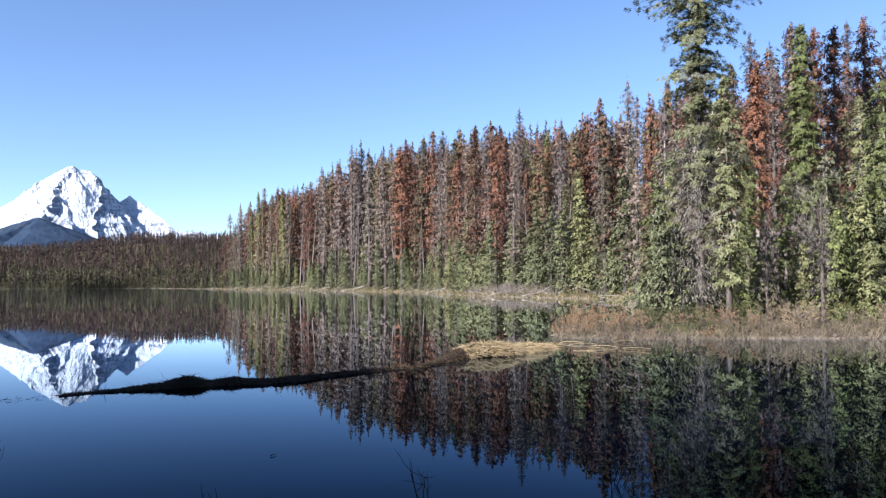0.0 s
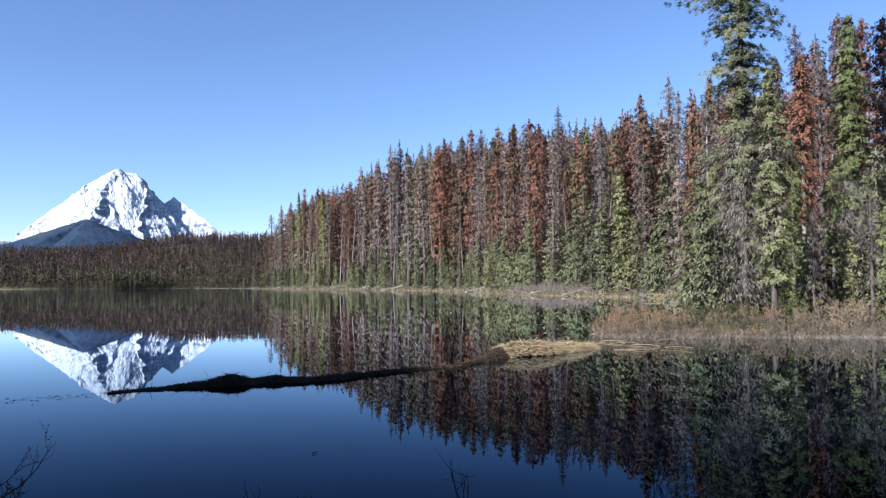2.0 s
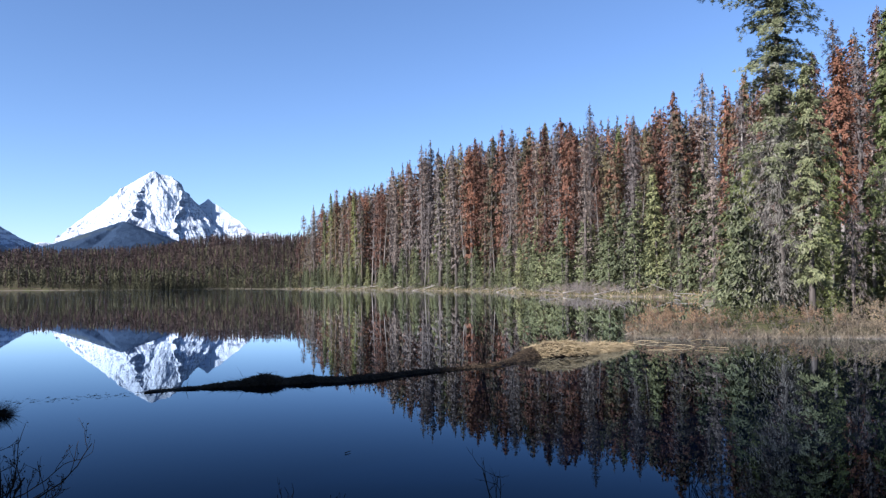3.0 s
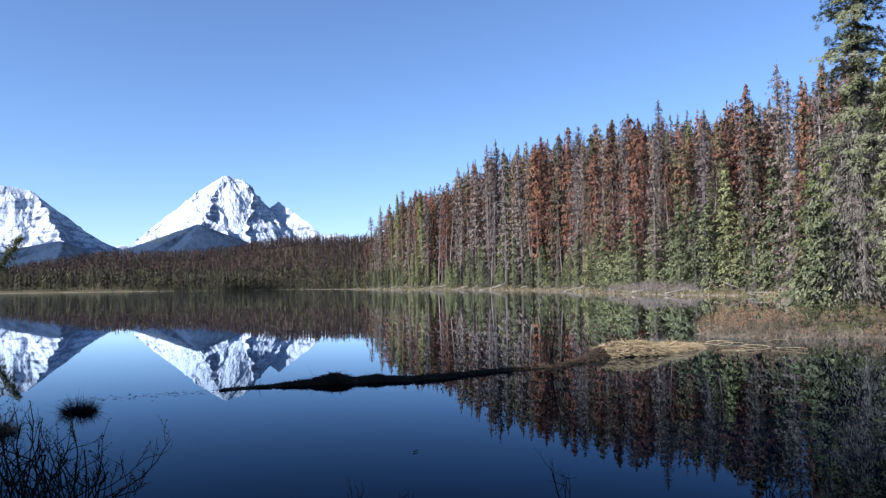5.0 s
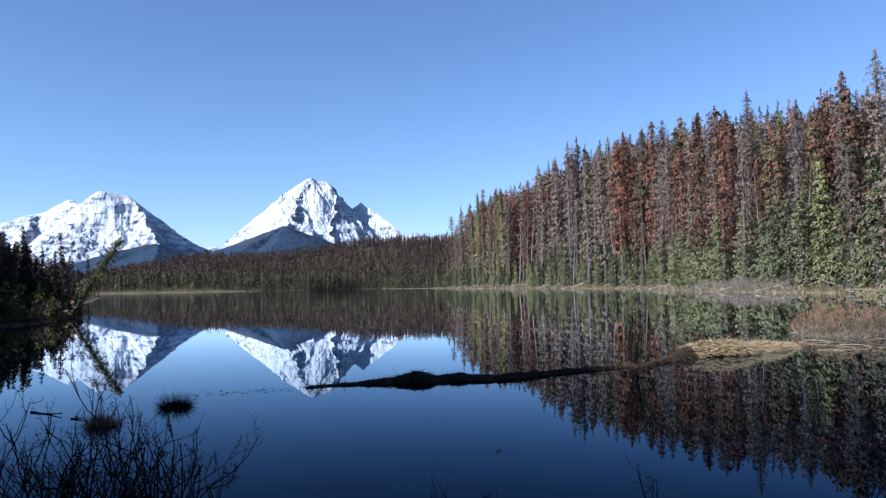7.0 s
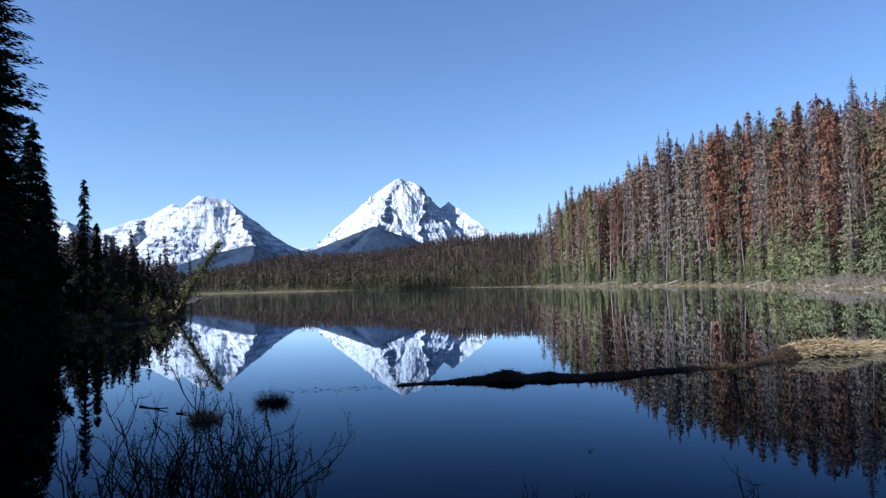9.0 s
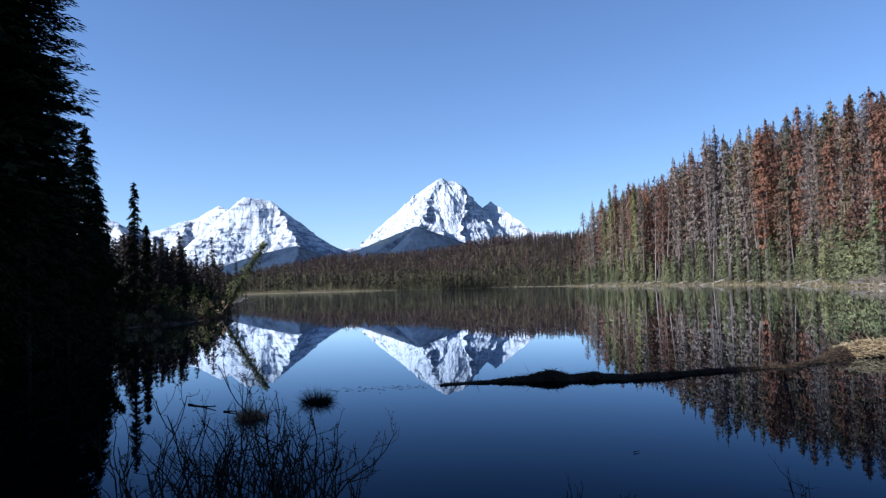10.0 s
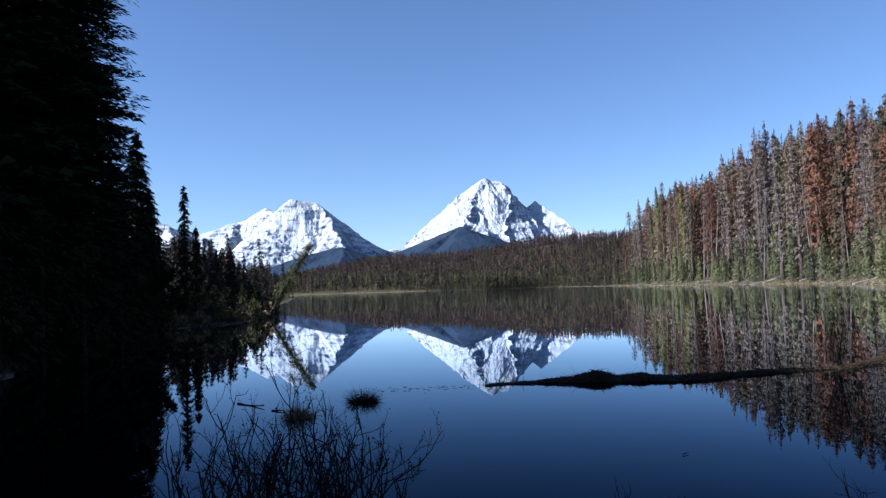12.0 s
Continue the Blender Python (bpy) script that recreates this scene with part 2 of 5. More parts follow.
def blades(p, d, length, width, rng, face=None):
    """One narrow triangle for each origin p and way d, turned roughly to face, where that is given."""
    p, d = np.asarray(p, float), np.asarray(d, float)
    d /= np.linalg.norm(d, axis=1, keepdims=True) + 1e-9
    s = np.cross(d, rng.normal(size=d.shape) if face is None else face + 0.45 * rng.normal(size=d.shape))
    s /= np.linalg.norm(s, axis=1, keepdims=True) + 1e-9
    length, width = np.asarray(length)[:, None], np.asarray(width)[:, None]
    lean = rng.uniform(0.15, 0.5, length.shape)
    v = np.stack([p + s * width * 0.45, p + d * length, p + d * length * lean - s * width * 0.55], 1)
    n = len(p)
    return v.reshape(-1, 3), np.arange(3 * n).reshape(n, 3)


def threes(quads):
    """Four-sided faces cut into triangles."""
    q = np.asarray(quads, int).reshape(-1, 4)
    return np.concatenate([q[:, [0, 1, 2]], q[:, [0, 2, 3]]])


def conifer_arrays(seed, H, R, z0=0.1, step=0.35, per=5, sprays=7, L=0.45, W=0.16, droop=0.35, power=0.8, loose=0.5,
                   bulge=0.0, thin=0.0, sag=0.25, lowest=0.55, spire=2.0, fan=0.75, lofty=0.05, ragged=0.55, clump=0.0):
    """Sprays of a conifer's crown and the ways of its limbs. z0: bare share of the height; power: how the outline narrows;
    loose: how wildly the sprays stand; thin: share of limbs lost; bulge: unevenness of the outline."""
    rng = np.random.default_rng(seed)
    P, D, LL, WW, FF, limbs = [], [], [], [], [], []
    z, turn = z0 * H, rng.uniform(0, 6.28)
    wob = rng.uniform(0, 6.28, 4)
    while z < H * 0.985:
        u = (z - z0 * H) / (H * (1 - z0))
        r = R * (1 - u) ** power * (1 + bulge * math.sin(9 * u + wob[0]) * math.sin(23 * u + wob[1])) + 0.10
        r *= min(1.0, lowest + 2.2 * u) * (1.0 if u < spire else 0.42)
        for _ in range(per if r > 0.5 else max(3, per - 1)):
            turn += 2.4 + rng.uniform(-0.5, 0.5)
            if rng.random() < thin:
                continue
            lr = r * rng.uniform(ragged, 1.18)
            out = np.array([math.cos(turn), math.sin(turn), 0.0])
            side = np.array([-out[1], out[0], 0.0])
            k = max(2, int(round(sprays * (0.35 + 0.65 * lr / max(R, 0.1)))))
            s = np.clip(np.linspace(0.06, 1.0, k) + rng.uniform(-0.08, 0.08, k), 0.08, 1.05)
            flip = np.where(rng.random(k) < 0.5, -1.0, 1.0)[:, None]
            rise = 0.25 * u + rng.uniform(-0.1, 0.12)
            zz = (rise * s - droop * s**2) * lr
            base = np.array([0, 0, z + rng.uniform(-0.5, 0.5) * step])
            pad = side * (flip[:, 0] * rng.random(k) * fan * lr * np.minimum(s, 1.25 - s))[:, None]
            pad = pad + rng.normal(size=(k, 3)) * np.array([0.4, 0.4, 1.0]) * lofty
            p = base + pad + out * (lr * s)[:, None] + np.array([0, 0, 1.0]) * zz[:, None]
            if clump:
                # sprays gathered in tufts on the side twigs
                c = max(3, int(clump * lr))
                pick = rng.integers(0, c, k)
                cs = np.linspace(0.12, 1.0, c) + rng.uniform(-0.08, 0.08, c)
                cw = np.where(np.arange(c) % 2, 1.0, -1.0) * rng.random(c) * fan * lr * np.minimum(cs, 1.15 - cs)
                s = np.clip(cs[pick] + rng.normal(size=k) * 0.055 / max(lr, 0.4), 0.05, 1.08)
                zz = (rise * s - droop * s**2) * lr + (rng.normal(size=c) * 0.06)[pick]
                p = base + side * (cw[pick] + rng.normal(size=k) * 0.07)[:, None] + out * (lr * s)[:, None] + np.array([0, 0, 1.0]) * (zz + rng.normal(size=k) * lofty)[:, None]
            tang = out + np.array([0, 0, 1.0]) * (rise - 2 * droop * s)[:, None]
            d = tang + side * flip * rng.uniform(0.2, 1.1, (k, 1)) + rng.normal(size=(k, 3)) * loose - np.array([0, 0, sag])
            P.append(p - d / np.linalg.norm(d, axis=1, keepdims=True) * L * 0.25)
            D.append(d)
            FF.append(np.repeat([out + side * rng.uniform(-0.5, 0.5) + np.array([0, 0, 0.45])], k, 0))
            LL.append(L * rng.uniform(0.6, 1.25, k) * (0.55 + 0.45 * min(1, r / (0.4 * R))))
            WW.append(W * rng.uniform(0.6, 1.3, k))
            limbs.append((base, out, lr, rise, droop))
        z += step * rng.uniform(0.75, 1.25) * (1.0 - 0.45 * u)
    # the leader
    n = 7
    P.append(np.stack([np.zeros(n), np.zeros(n), np.linspace(H - 0.8, H, n)], 1))
    D.append(np.stack([rng.normal(size=n) * 0.4, rng.normal(size=n) * 0.4, np.full(n, 0.9)], 1))
    FF.append(rng.normal(size=(n, 3)))
    LL.append(np.full(n, L * 0.55)), WW.append(np.full(n, W * 0.6))
    FF = np.concatenate(FF)
    v, f = blades(np.concatenate(P), np.concatenate(D), np.concatenate(LL), np.concatenate(WW), rng, FF)
    nor = FF + np.array([0, 0, 0.10]) + 0.30 * rng.normal(size=FF.shape)
    nor /= np.linalg.norm(nor, axis=1, keepdims=True) + 1e-9
    geo = np.cross(v[1::3] - v[0::3], v[2::3] - v[0::3])
    back = (geo * nor).sum(1) < 0
    f[back] = f[back][:, [0, 2, 1]]
    return v, f, limbs, rng, np.repeat(nor, 3, 0)


def limb_sticks(limbs, thick, share, rng):
    """Bare limbs as thin three-sided spikes."""
    vs, fs, ns, k = [], [], [], 0
    for base, out, lr, rise, droop in limbs:
        if rng.random() > share:
            continue
        side = np.array([-out[1], out[0], 0.0])
        tip = base + out * lr * 0.97 + np.array([0, 0, (rise - droop) * lr])
        mid = base + out * lr * 0.55 + np.array([0, 0, (rise * 0.55 - droop * 0.3) * lr])
        w = thick * (0.4 + 0.6 * lr)
        for a, b, wa, wb in ((base, mid, w, 0.6 * w), (mid, tip, 0.6 * w, 0.12 * w)):
            up = np.array([0, 0, 1.0])
            vs += [a + side * wa, a - side * wa, a + up * wa, b + side * wb, b - side * wb, b + up * wb]
            ns += [side, -side, up] * 2
            fs += [[k, k + 1, k + 4, k + 3], [k + 1, k + 2, k + 5, k + 4], [k + 2, k, k + 3, k + 5]]
            k += 6
    return np.array(vs).reshape(-1, 3), fs, np.array(ns).reshape(-1, 3)


def trunk_arrays(H, r0, sides=7, rings=9):
    t = np.linspace(0, 1, rings)
    r = r0 * (1 - t) ** 0.85 + 0.012
    r[0] *= 1.35
    z = t * H * 0.99
    z[0] = -0.35
    return tube(np.stack([0 * z, 0 * z, z], 1), r, sides)


def conifer(name, label, seed, H, R, needles, barkm, sticks=0.35, thick=0.02, r0=None, category="tree", group="", **kw):
    """A conifer as one thing: trunk, crown, and its bare limbs where they show."""
    v, f, limbs, rng, nor = conifer_arrays(seed, H, R, **kw)
    tree = tagged(new(name), label, category, group)
    tv, tf = trunk_arrays(H, r0 or 0.012 * H + 0.02)
    part("trunk", mesh_of("trunk", tv, tf, [barkm], smooth=True), tree)
    slots = np.zeros(len(f), np.int32)
    if sticks > 0:
        sv, sf, sn = limb_sticks(limbs, thick, sticks, rng)
        sf = threes(sf)
        f = np.concatenate([f, sf + len(v)])
        v, nor, slots = np.concatenate([v, sv]), np.concatenate([nor, sn]), np.concatenate([slots, np.ones(len(sf), np.int32)])
    part("crown", mesh_of("crown", v, f, [needles, barkm], slots, normals=nor), tree)
    return tree


# ---------------------------------------------------------------- the lie of the land
# the lake's outline, in metres, the near shore first and on round to the right
LAKE = np.array([(-6, 5.2), (-2, 4.0), (3, 3.6), (10, 3.0), (25, 3.2), (40, 5.0), (50, 9), (34, 12.6), (24.5, 15.2),
                 (20.5, 17.4), (17.2, 18.9), (16.0, 20.3), (17.2, 22.3), (22, 26), (30, 33), (40, 43), (50, 55), (57, 64),
                 (59.5, 71), (58.8, 81), (60, 99), (71, 132), (76.5, 154), (76.2, 185), (74.4, 220), (67.5, 253), (68, 310), (60, 350), (56, 395),
                 (20, 372), (-28, 425), (-90, 440), (-170, 470), (-190, 420), (-90, 330), (-50, 250), (-36, 185), (-24, 112),
                 (-15.5, 66), (-12.6, 55), (-13.0, 46), (-15.4, 42), (-18, 36), (-16, 29), (-11.5, 21), (-9.5, 14), (-8, 8)], float)


def shore(x, y):
    """Distance to the lake's edge: above nought on land, below on the water."""
    x, y = np.asarray(x, float), np.asarray(y, float)
    a, b = LAKE, np.roll(LAKE, -1, 0)
    best, inside = np.full(x.shape, 1e9), np.zeros(x.shape, bool)
    for (ax, ay), (bx, by) in zip(a, b):
        ex, ey = bx - ax, by - ay
        t = np.clip(((x - ax) * ex + (y - ay) * ey) / (ex * ex + ey * ey), 0, 1)
        best = np.minimum(best, (x - ax - t * ex) ** 2 + (y - ay - t * ey) ** 2)
        cross = ((ay > y) != (by > y)) & (x < ex * (y - ay) / (ey if ey else 1e-9) + ax)
        inside ^= cross
    d = np.sqrt(best)
    return np.where(inside, -d, d)


def step(v):
    v = np.clip(v, 0, 1)
    return v * v * (3 - 2 * v)


def ripple(x, y, s):
    return np.sin(x * s + 1.3 * np.sin(y * s * 0.7)) * np.cos(y * s * 1.13 + 0.8 * np.sin(x * s * 0.6))


# the far hill's wooded skyline, and that of the wood on the right bank: bearing and height angle
HILL_AZ, HILL_TOP = (-25, -11.8, -9.7, -8.1, -6.4, -5.2, -3.9, -1.4, 1.0, 3.2, 4.5, 5.7, 7.4, 9.5, 12, 17), (0.9, 1.1, 1.5, 1.8, 2.05, 2.3, 2.42, 2.38, 2.45, 2.7, 2.9, 3.15, 3.38, 3.48, 3.45, 3.5)
WOOD_AZ = (11.5, 12.5, 13.3, 15.2, 17.2, 18.3, 19.7, 21.0, 22.3, 23.8, 25.9, 28.1, 29.5, 31.8, 34.4, 36.5, 39.5, 41.0, 43.0, 45.0, 48.0, 66.0)
WOOD_TOP = (3.4, 4.0, 4.7, 6.0, 7.0, 7.25, 7.8, 8.8, 9.4, 9.35, 10.1, 10.3, 10.6, 11.0, 11.7, 11.8, 12.3, 12.3, 12.6, 13.0, 13.6, 16.0)


def land(x, y):
    """Height of the ground over the lake's level."""
    x, y = np.asarray(x, float), np.asarray(y, float)
    s = shore(x, y) + 0.35 * ripple(x, y, 1.7) + 0.5 * ripple(x, y, 0.35)
    r, az = np.hypot(x, y), np.degrees(np.arctan2(x, y))
    z = np.where(s > 0, 0.30 * (1 - np.exp(-np.maximum(s, 0) / 0.9)), -1.4 * (1 - np.exp(np.minimum(s, 0) / 3.0)))
    up = np.maximum(s, 0)
    bank = step((x - 35) / 15) * step((y - 30) / 25) * step((330 - y) / 60)
    z = z + bank * (4.0 * step((up - 1) / 14) + 4 * step((up - 14) / 60) + 13 * step((up - 26) / 50))
    left = step((-8 - x) / 10) * step((y - 35) / 20) * step((300 - y) / 100)
    z = z + left * 3.0 * step((up - 2) / 25)
    tops = np.tan(np.radians(np.interp(az, HILL_AZ, HILL_TOP)))
    far = step((r - 400) / 260) * step((y - 250) / 120)
    z = z + far * np.maximum(660 * tops - 5.2, 3) * (up > 0)
    z = z + (up > 0.5) * (0.10 * ripple(x, y, 0.9) + 0.05 * ripple(x, y, 2.3)) * np.minimum(up, 1)
    return z


def build_ground():
    az = np.radians(np.concatenate([np.arange(-180, -40, 5.0), np.arange(-40, 66, 0.5), np.arange(66, 180, 6.0)]))
    rad = np.concatenate([[0.0], np.geomspace(1.2, 130, 130), np.geomspace(134, 700, 80), np.geomspace(740, 4900, 14)])
    A, Rr = np.meshgrid(az, rad)
    x, y = Rr * np.sin(A), Rr * np.cos(A)
    z = land(x, y)
    n, k = len(az), len(rad)
    i = np.arange(k - 1)[:, None] * n + np.arange(n)[None]
    j = np.arange(k - 1)[:, None] * n + (np.arange(n)[None] + 1) % n
    f = np.stack([i, i + n, j + n, j], -1).reshape(-1, 4)
    ob = new("ground", mesh_of("ground", np.stack([x, y, z], -1).reshape(-1, 3), f, [GROUND], smooth=True))
    tagged(ob, "brown lakeside earth with pale silt along the water", "ground", kind="structure")


def build_water():
    v = [(-420, -40, 0), (160, -40, 0), (160, 560, 0), (-420, 560, 0)]
    tagged(new("water", mesh_of("water", v, [[0, 1, 2, 3]], [WATER])), "still dark blue lake that mirrors the mountains", "lake", kind="structure")


# ---------------------------------------------------------------- mountains
def spurs(ridge, seed, every, slope, reach, wander):
    """Side ribs that run down from a ridge towards the lake."""
    rng = random.Random(seed)
    out = []
    for (ax, ay, az), (bx, by, bz) in zip(ridge[:-1], ridge[1:]):
        n = max(1, int(math.hypot(bx - ax, bz - az) / every))
        for k in range(n):
            t = (k + rng.random()) / n
            x, y, z = ax + t * (bx - ax), ay + t * (by - ay), az + t * (bz - az)
            line, dx = [(x, y, z)], rng.uniform(-wander, wander)
            for _ in range(4):
                d = reach * rng.uniform(0.6, 1.3) / 4
                x, y, z = x + d * (dx + rng.uniform(-0.35, 0.35)), y - d, z - d * slope * rng.uniform(0.75, 1.25)
                line.append((x, y, z))
            out.append(line)
    return out


def heights(X, Y, ridges, seed, rough):
    """The highest of several ridges, each falling away on both sides, roughened with fractal noise below the crests."""
    z, near = np.full(X.shape, -50.0), np.full(X.shape, 1e9)
    wx = X + 4 * ripple(X, Y, 0.017) + 3 * ripple(Y, X, 0.05)
    wy = Y + 14 * ripple(Y, X, 0.015) + 6 * ripple(X, Y, 0.043)
    # ribs below the crests wander more than the crests themselves
    rx, ry = wx + 12 * ripple(X, Y, 0.03) + 7 * ripple(Y, X, 0.075) + 3.5 * ripple(X, Y, 0.19), wy + 6 * ripple(X, Y, 0.11)
    for k, (fall, pts) in enumerate(ridges):
        gx, gy = (wx, wy) if k < 2 else (rx, ry)
        for (ax, ay, az), (bx, by, bz) in zip(pts[:-1], pts[1:]):
            ex, ey = bx - ax, by - ay
            t = np.clip(((gx - ax) * ex + (gy - ay) * ey) / (ex * ex + ey * ey + 1e-9), 0, 1)
            d = np.hypot(gx - ax - t * ex, gy - ay - t * ey)
            h = az + t * (bz - az) - fall * d * (1 - 0.00035 * np.minimum(d, 900))
            near = np.where(h > z, d, near)
            z = np.maximum(z, h)
    out = np.empty(X.size)
    for k, (px, py) in enumerate(zip(X.ravel().tolist(), Y.ravel().tolist())):
        out[k] = noise.fractal(Vector((px * 0.026 + 0.004 * py + seed, py * 0.010, seed)), 0.75, 2.1, 6)
    n = out.reshape(X.shape)
    return z + rough * n * np.clip(near / 45, 0.16, 1)


def at(az, el, y):
    """A point at a bearing and a height angle as seen over the lake, y metres ahead."""
    x = y * math.tan(radians(az))
    return (x, y, math.hypot(x, y) * math.tan(radians(el)) + 1.8)


def mountain(name, label, ridges, x0, x1, y0, y1, mat, nx, ny, seed, rough):
    xs, ys = np.linspace(x0, x1, nx), np.linspace(y0, y1, ny)
    X, Y = np.meshgrid(xs, ys)
    Z = heights(X, Y, ridges, seed, rough)
    i = np.arange(ny - 1)[:, None] * nx + np.arange(nx - 1)[None]
    f = np.stack([i, i + 1, i + 1 + nx, i + nx], -1).reshape(-1, 4)
    ob = new(name, mesh_of(name, np.stack([X, Y, Z], -1).reshape(-1, 3), f, [mat], smooth=False))
    tagged(ob, label, "mountain", kind="structure")


def build_mountains():
    M = 3900
    main = [
        # the left crest, up to the summit
        (1.05, [at(-4.4, 2.2, M), at(-3.08, 2.85, M), at(-2.13, 3.84, M), at(-1.0, 4.77, M), at(0.15, 5.66, M), at(1.24, 6.56, M), at(1.5, 6.85, M), at(2.53, 7.56, M), at(2.96, 7.87, M), at(3.34, 7.97, M)]),
        # the flat shoulder and the right crest with its second top
        (1.2, [at(3.34, 7.97, M), at(3.67, 7.77, M), at(4.43, 7.67, M), at(4.63, 7.37, M), at(5.03, 6.86, M), at(5.43, 6.42, M), at(5.91, 5.99, M), at(6.32, 5.68, M + 20), at(6.66, 5.87, M + 30),
                at(6.96, 6.15, M + 30), at(7.28, 5.85, M + 10), at(7.69, 5.66, M - 20), at(8.49, 5.04, M - 80), at(9.09, 4.6, M - 130), at(9.69, 4.08, M - 180), at(10.1, 3.6, M - 210), at(11.4, 2.7, M - 260)]),
        # the rib under the summit
        (1.3, [at(3.34, 7.94, M), at(2.85, 7.15, M - 60), at(2.33, 6.46, M - 130), at(2.04, 5.64, M - 210), at(1.68, 4.81, M - 300), at(1.36, 4.15, M - 400)]),
        # the rib under the shoulder, which parts the sunlit side from the shaded one
        (1.3, [at(4.63, 7.37, M), at(5.02, 6.65, M - 70), at(4.94, 5.61, M - 170), at(4.69, 4.58, M - 280), at(4.9, 3.32, M - 430), at(5.28, 2.26, M - 560)]),
        # the snowy edge over the wooded foot
        (1.2, [at(1.82, 5.1, M - 270), at(2.76, 4.36, M - 350), at(3.65, 3.57, M - 430), at(4.55, 2.83, M - 520)]),
        # buttresses in the shaded face
        (1.5, [at(5.6, 6.2, M), at(5.75, 5.2, M - 110), at(6.0, 4.2, M - 220), at(6.3, 3.2, M - 330)]),
        (1.5, [at(6.3, 5.6, M), at(6.75, 4.8, M - 90), at(7.3, 4.0, M - 180), at(7.7, 3.2, M - 270)]),
        (1.4, [at(3.75, 5.9, M - 120), at(3.55, 5.2, M - 190), at(3.9, 4.5, M - 260), at(4.1, 3.8, M - 330)]),
    ]
    main += [(1.3, p) for p in spurs(main[0][1], 40, 70, 1.1, 380, 0.25)]
    main += [(1.7, p) for p in spurs(main[1][1][:8], 41, 60, 1.45, 300, 0.25)]
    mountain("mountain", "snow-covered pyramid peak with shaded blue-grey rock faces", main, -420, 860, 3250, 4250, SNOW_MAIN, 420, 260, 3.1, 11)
    L = 3500
    left = [
        # the main top and its long right crest
        (0.95, [at(-11.56, 6.33, L), at(-11.11, 6.72, L), at(-10.0, 6.64, L), at(-9.28, 6.53, L), at(-8.96, 6.3, L), at(-8.19, 5.65, L), at(-7.39, 5.02, L), at(-6.58, 4.38, L), at(-5.56, 3.64, L),
                at(-4.74, 3.12, L), at(-3.92, 2.76, L), at(-3.0, 2.45, L)]),
        # the lower tops behind, on to the left
        (1.0, [at(-11.56, 6.33, L), at(-11.89, 5.72, L + 120), at(-12.25, 5.91, L + 200), at(-12.84, 6.16, L + 250), at(-13.65, 5.70, L + 260), at(-14.25, 5.3, L + 260), at(-14.84, 5.12, L + 260), at(-15.62, 5.0, L + 260),
               at(-16.6, 4.52, L + 250), at(-17.55, 4.3, L + 250), at(-19.05, 4.65, L + 240), at(-19.8, 5.05, L + 230), at(-21.6, 5.3, L + 220), at(-24, 5.8, L + 220)]),
        # the rib that parts the sunlit face from the shaded one
        (1.05, [at(-9.12, 6.4, L), at(-8.32, 5.36, L - 120), at(-8.02, 4.53, L - 230), at(-7.55, 3.48, L - 370), at(-7.2, 2.6, L - 500)]),
        # broad left edge of the sunlit face
        (0.75, [at(-11.2, 6.2, L - 30), at(-12.0, 5.2, L - 110), at(-13.2, 4.2, L - 200), at(-14.2, 3.2, L - 300)]),
        (1.1, [at(-15.0, 5.05, L + 240), at(-15.3, 4.2, L + 90), at(-15.5, 3.2, L - 80)]),
        (1.0, [at(-17.4, 4.25, L + 250), at(-17.2, 3.6, L + 90), at(-17.0, 2.8, L - 60)]),
        (1.0, [at(-19.6, 5.0, L + 230), at(-19.2, 4.0, L + 60), at(-18.8, 3.0, L - 100)]),
    ]
    left += [(1.3, p) for p in spurs(left[0][1], 50, 75, 1.0, 420, 0.25)]
    left += [(1.35, p) for p in spurs(left[1][1], 51, 60, 1.05, 380, 0.3)]
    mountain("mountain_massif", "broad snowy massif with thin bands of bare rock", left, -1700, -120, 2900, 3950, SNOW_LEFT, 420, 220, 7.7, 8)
    foot = [
        (0.42, [at(1.38, 4.47, 3320), at(0.1, 4.02, 3335), at(-1.18, 3.42, 3350), at(-2.24, 3.02, 3360), at(-3.1, 2.76, 3370), at(-6.0, 2.0, 3390)]),
        (0.42, [at(1.38, 4.45, 3320), at(2.61, 3.84, 3275), at(3.85, 3.08, 3225), at(4.67, 2.68, 3195), at(6.0, 2.2, 3150), at(9.0, 1.6, 3060)]),
    ]
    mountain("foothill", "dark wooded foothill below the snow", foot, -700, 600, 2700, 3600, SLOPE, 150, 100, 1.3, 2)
    foot2 = [
        (0.6, [at(-3.0, 2.1, 2850), at(-4.35, 2.22, 2850), at(-5.59, 2.5, 2850), at(-6.61, 2.9, 2850), at(-7.35, 3.2, 2850), at(-8.26, 3.07, 2850), at(-9.28, 2.88, 2840), at(-10.5, 2.5, 2820),
               at(-11.73, 2.12, 2810), at(-15, 1.2, 2800)]),
        (0.35, [at(-7.35, 3.15, 2850), at(-7.6, 2.2, 2650), at(-7.8, 1.2, 2450)]),
    ]
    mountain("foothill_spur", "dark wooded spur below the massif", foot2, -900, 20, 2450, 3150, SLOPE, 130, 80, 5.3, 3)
    back = [(0.8, [at(-5.2, 2.5, 4500), at(-4.55, 2.7, 4500), at(-3.7, 2.97, 4500), at(-3.0, 2.88, 4500), at(-2.2, 2.4, 4500)]),
            (0.8, [at(9.0, 3.6, 4500), at(10.1, 3.86, 4500), at(10.7, 3.68, 4500), at(11.3, 3.8, 4500), at(12.2, 3.5, 4500), at(16, 3.1, 4500)])]
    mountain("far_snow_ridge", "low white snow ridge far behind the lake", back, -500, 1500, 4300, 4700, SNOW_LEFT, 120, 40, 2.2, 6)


build_ground()
build_water()
build_mountains()

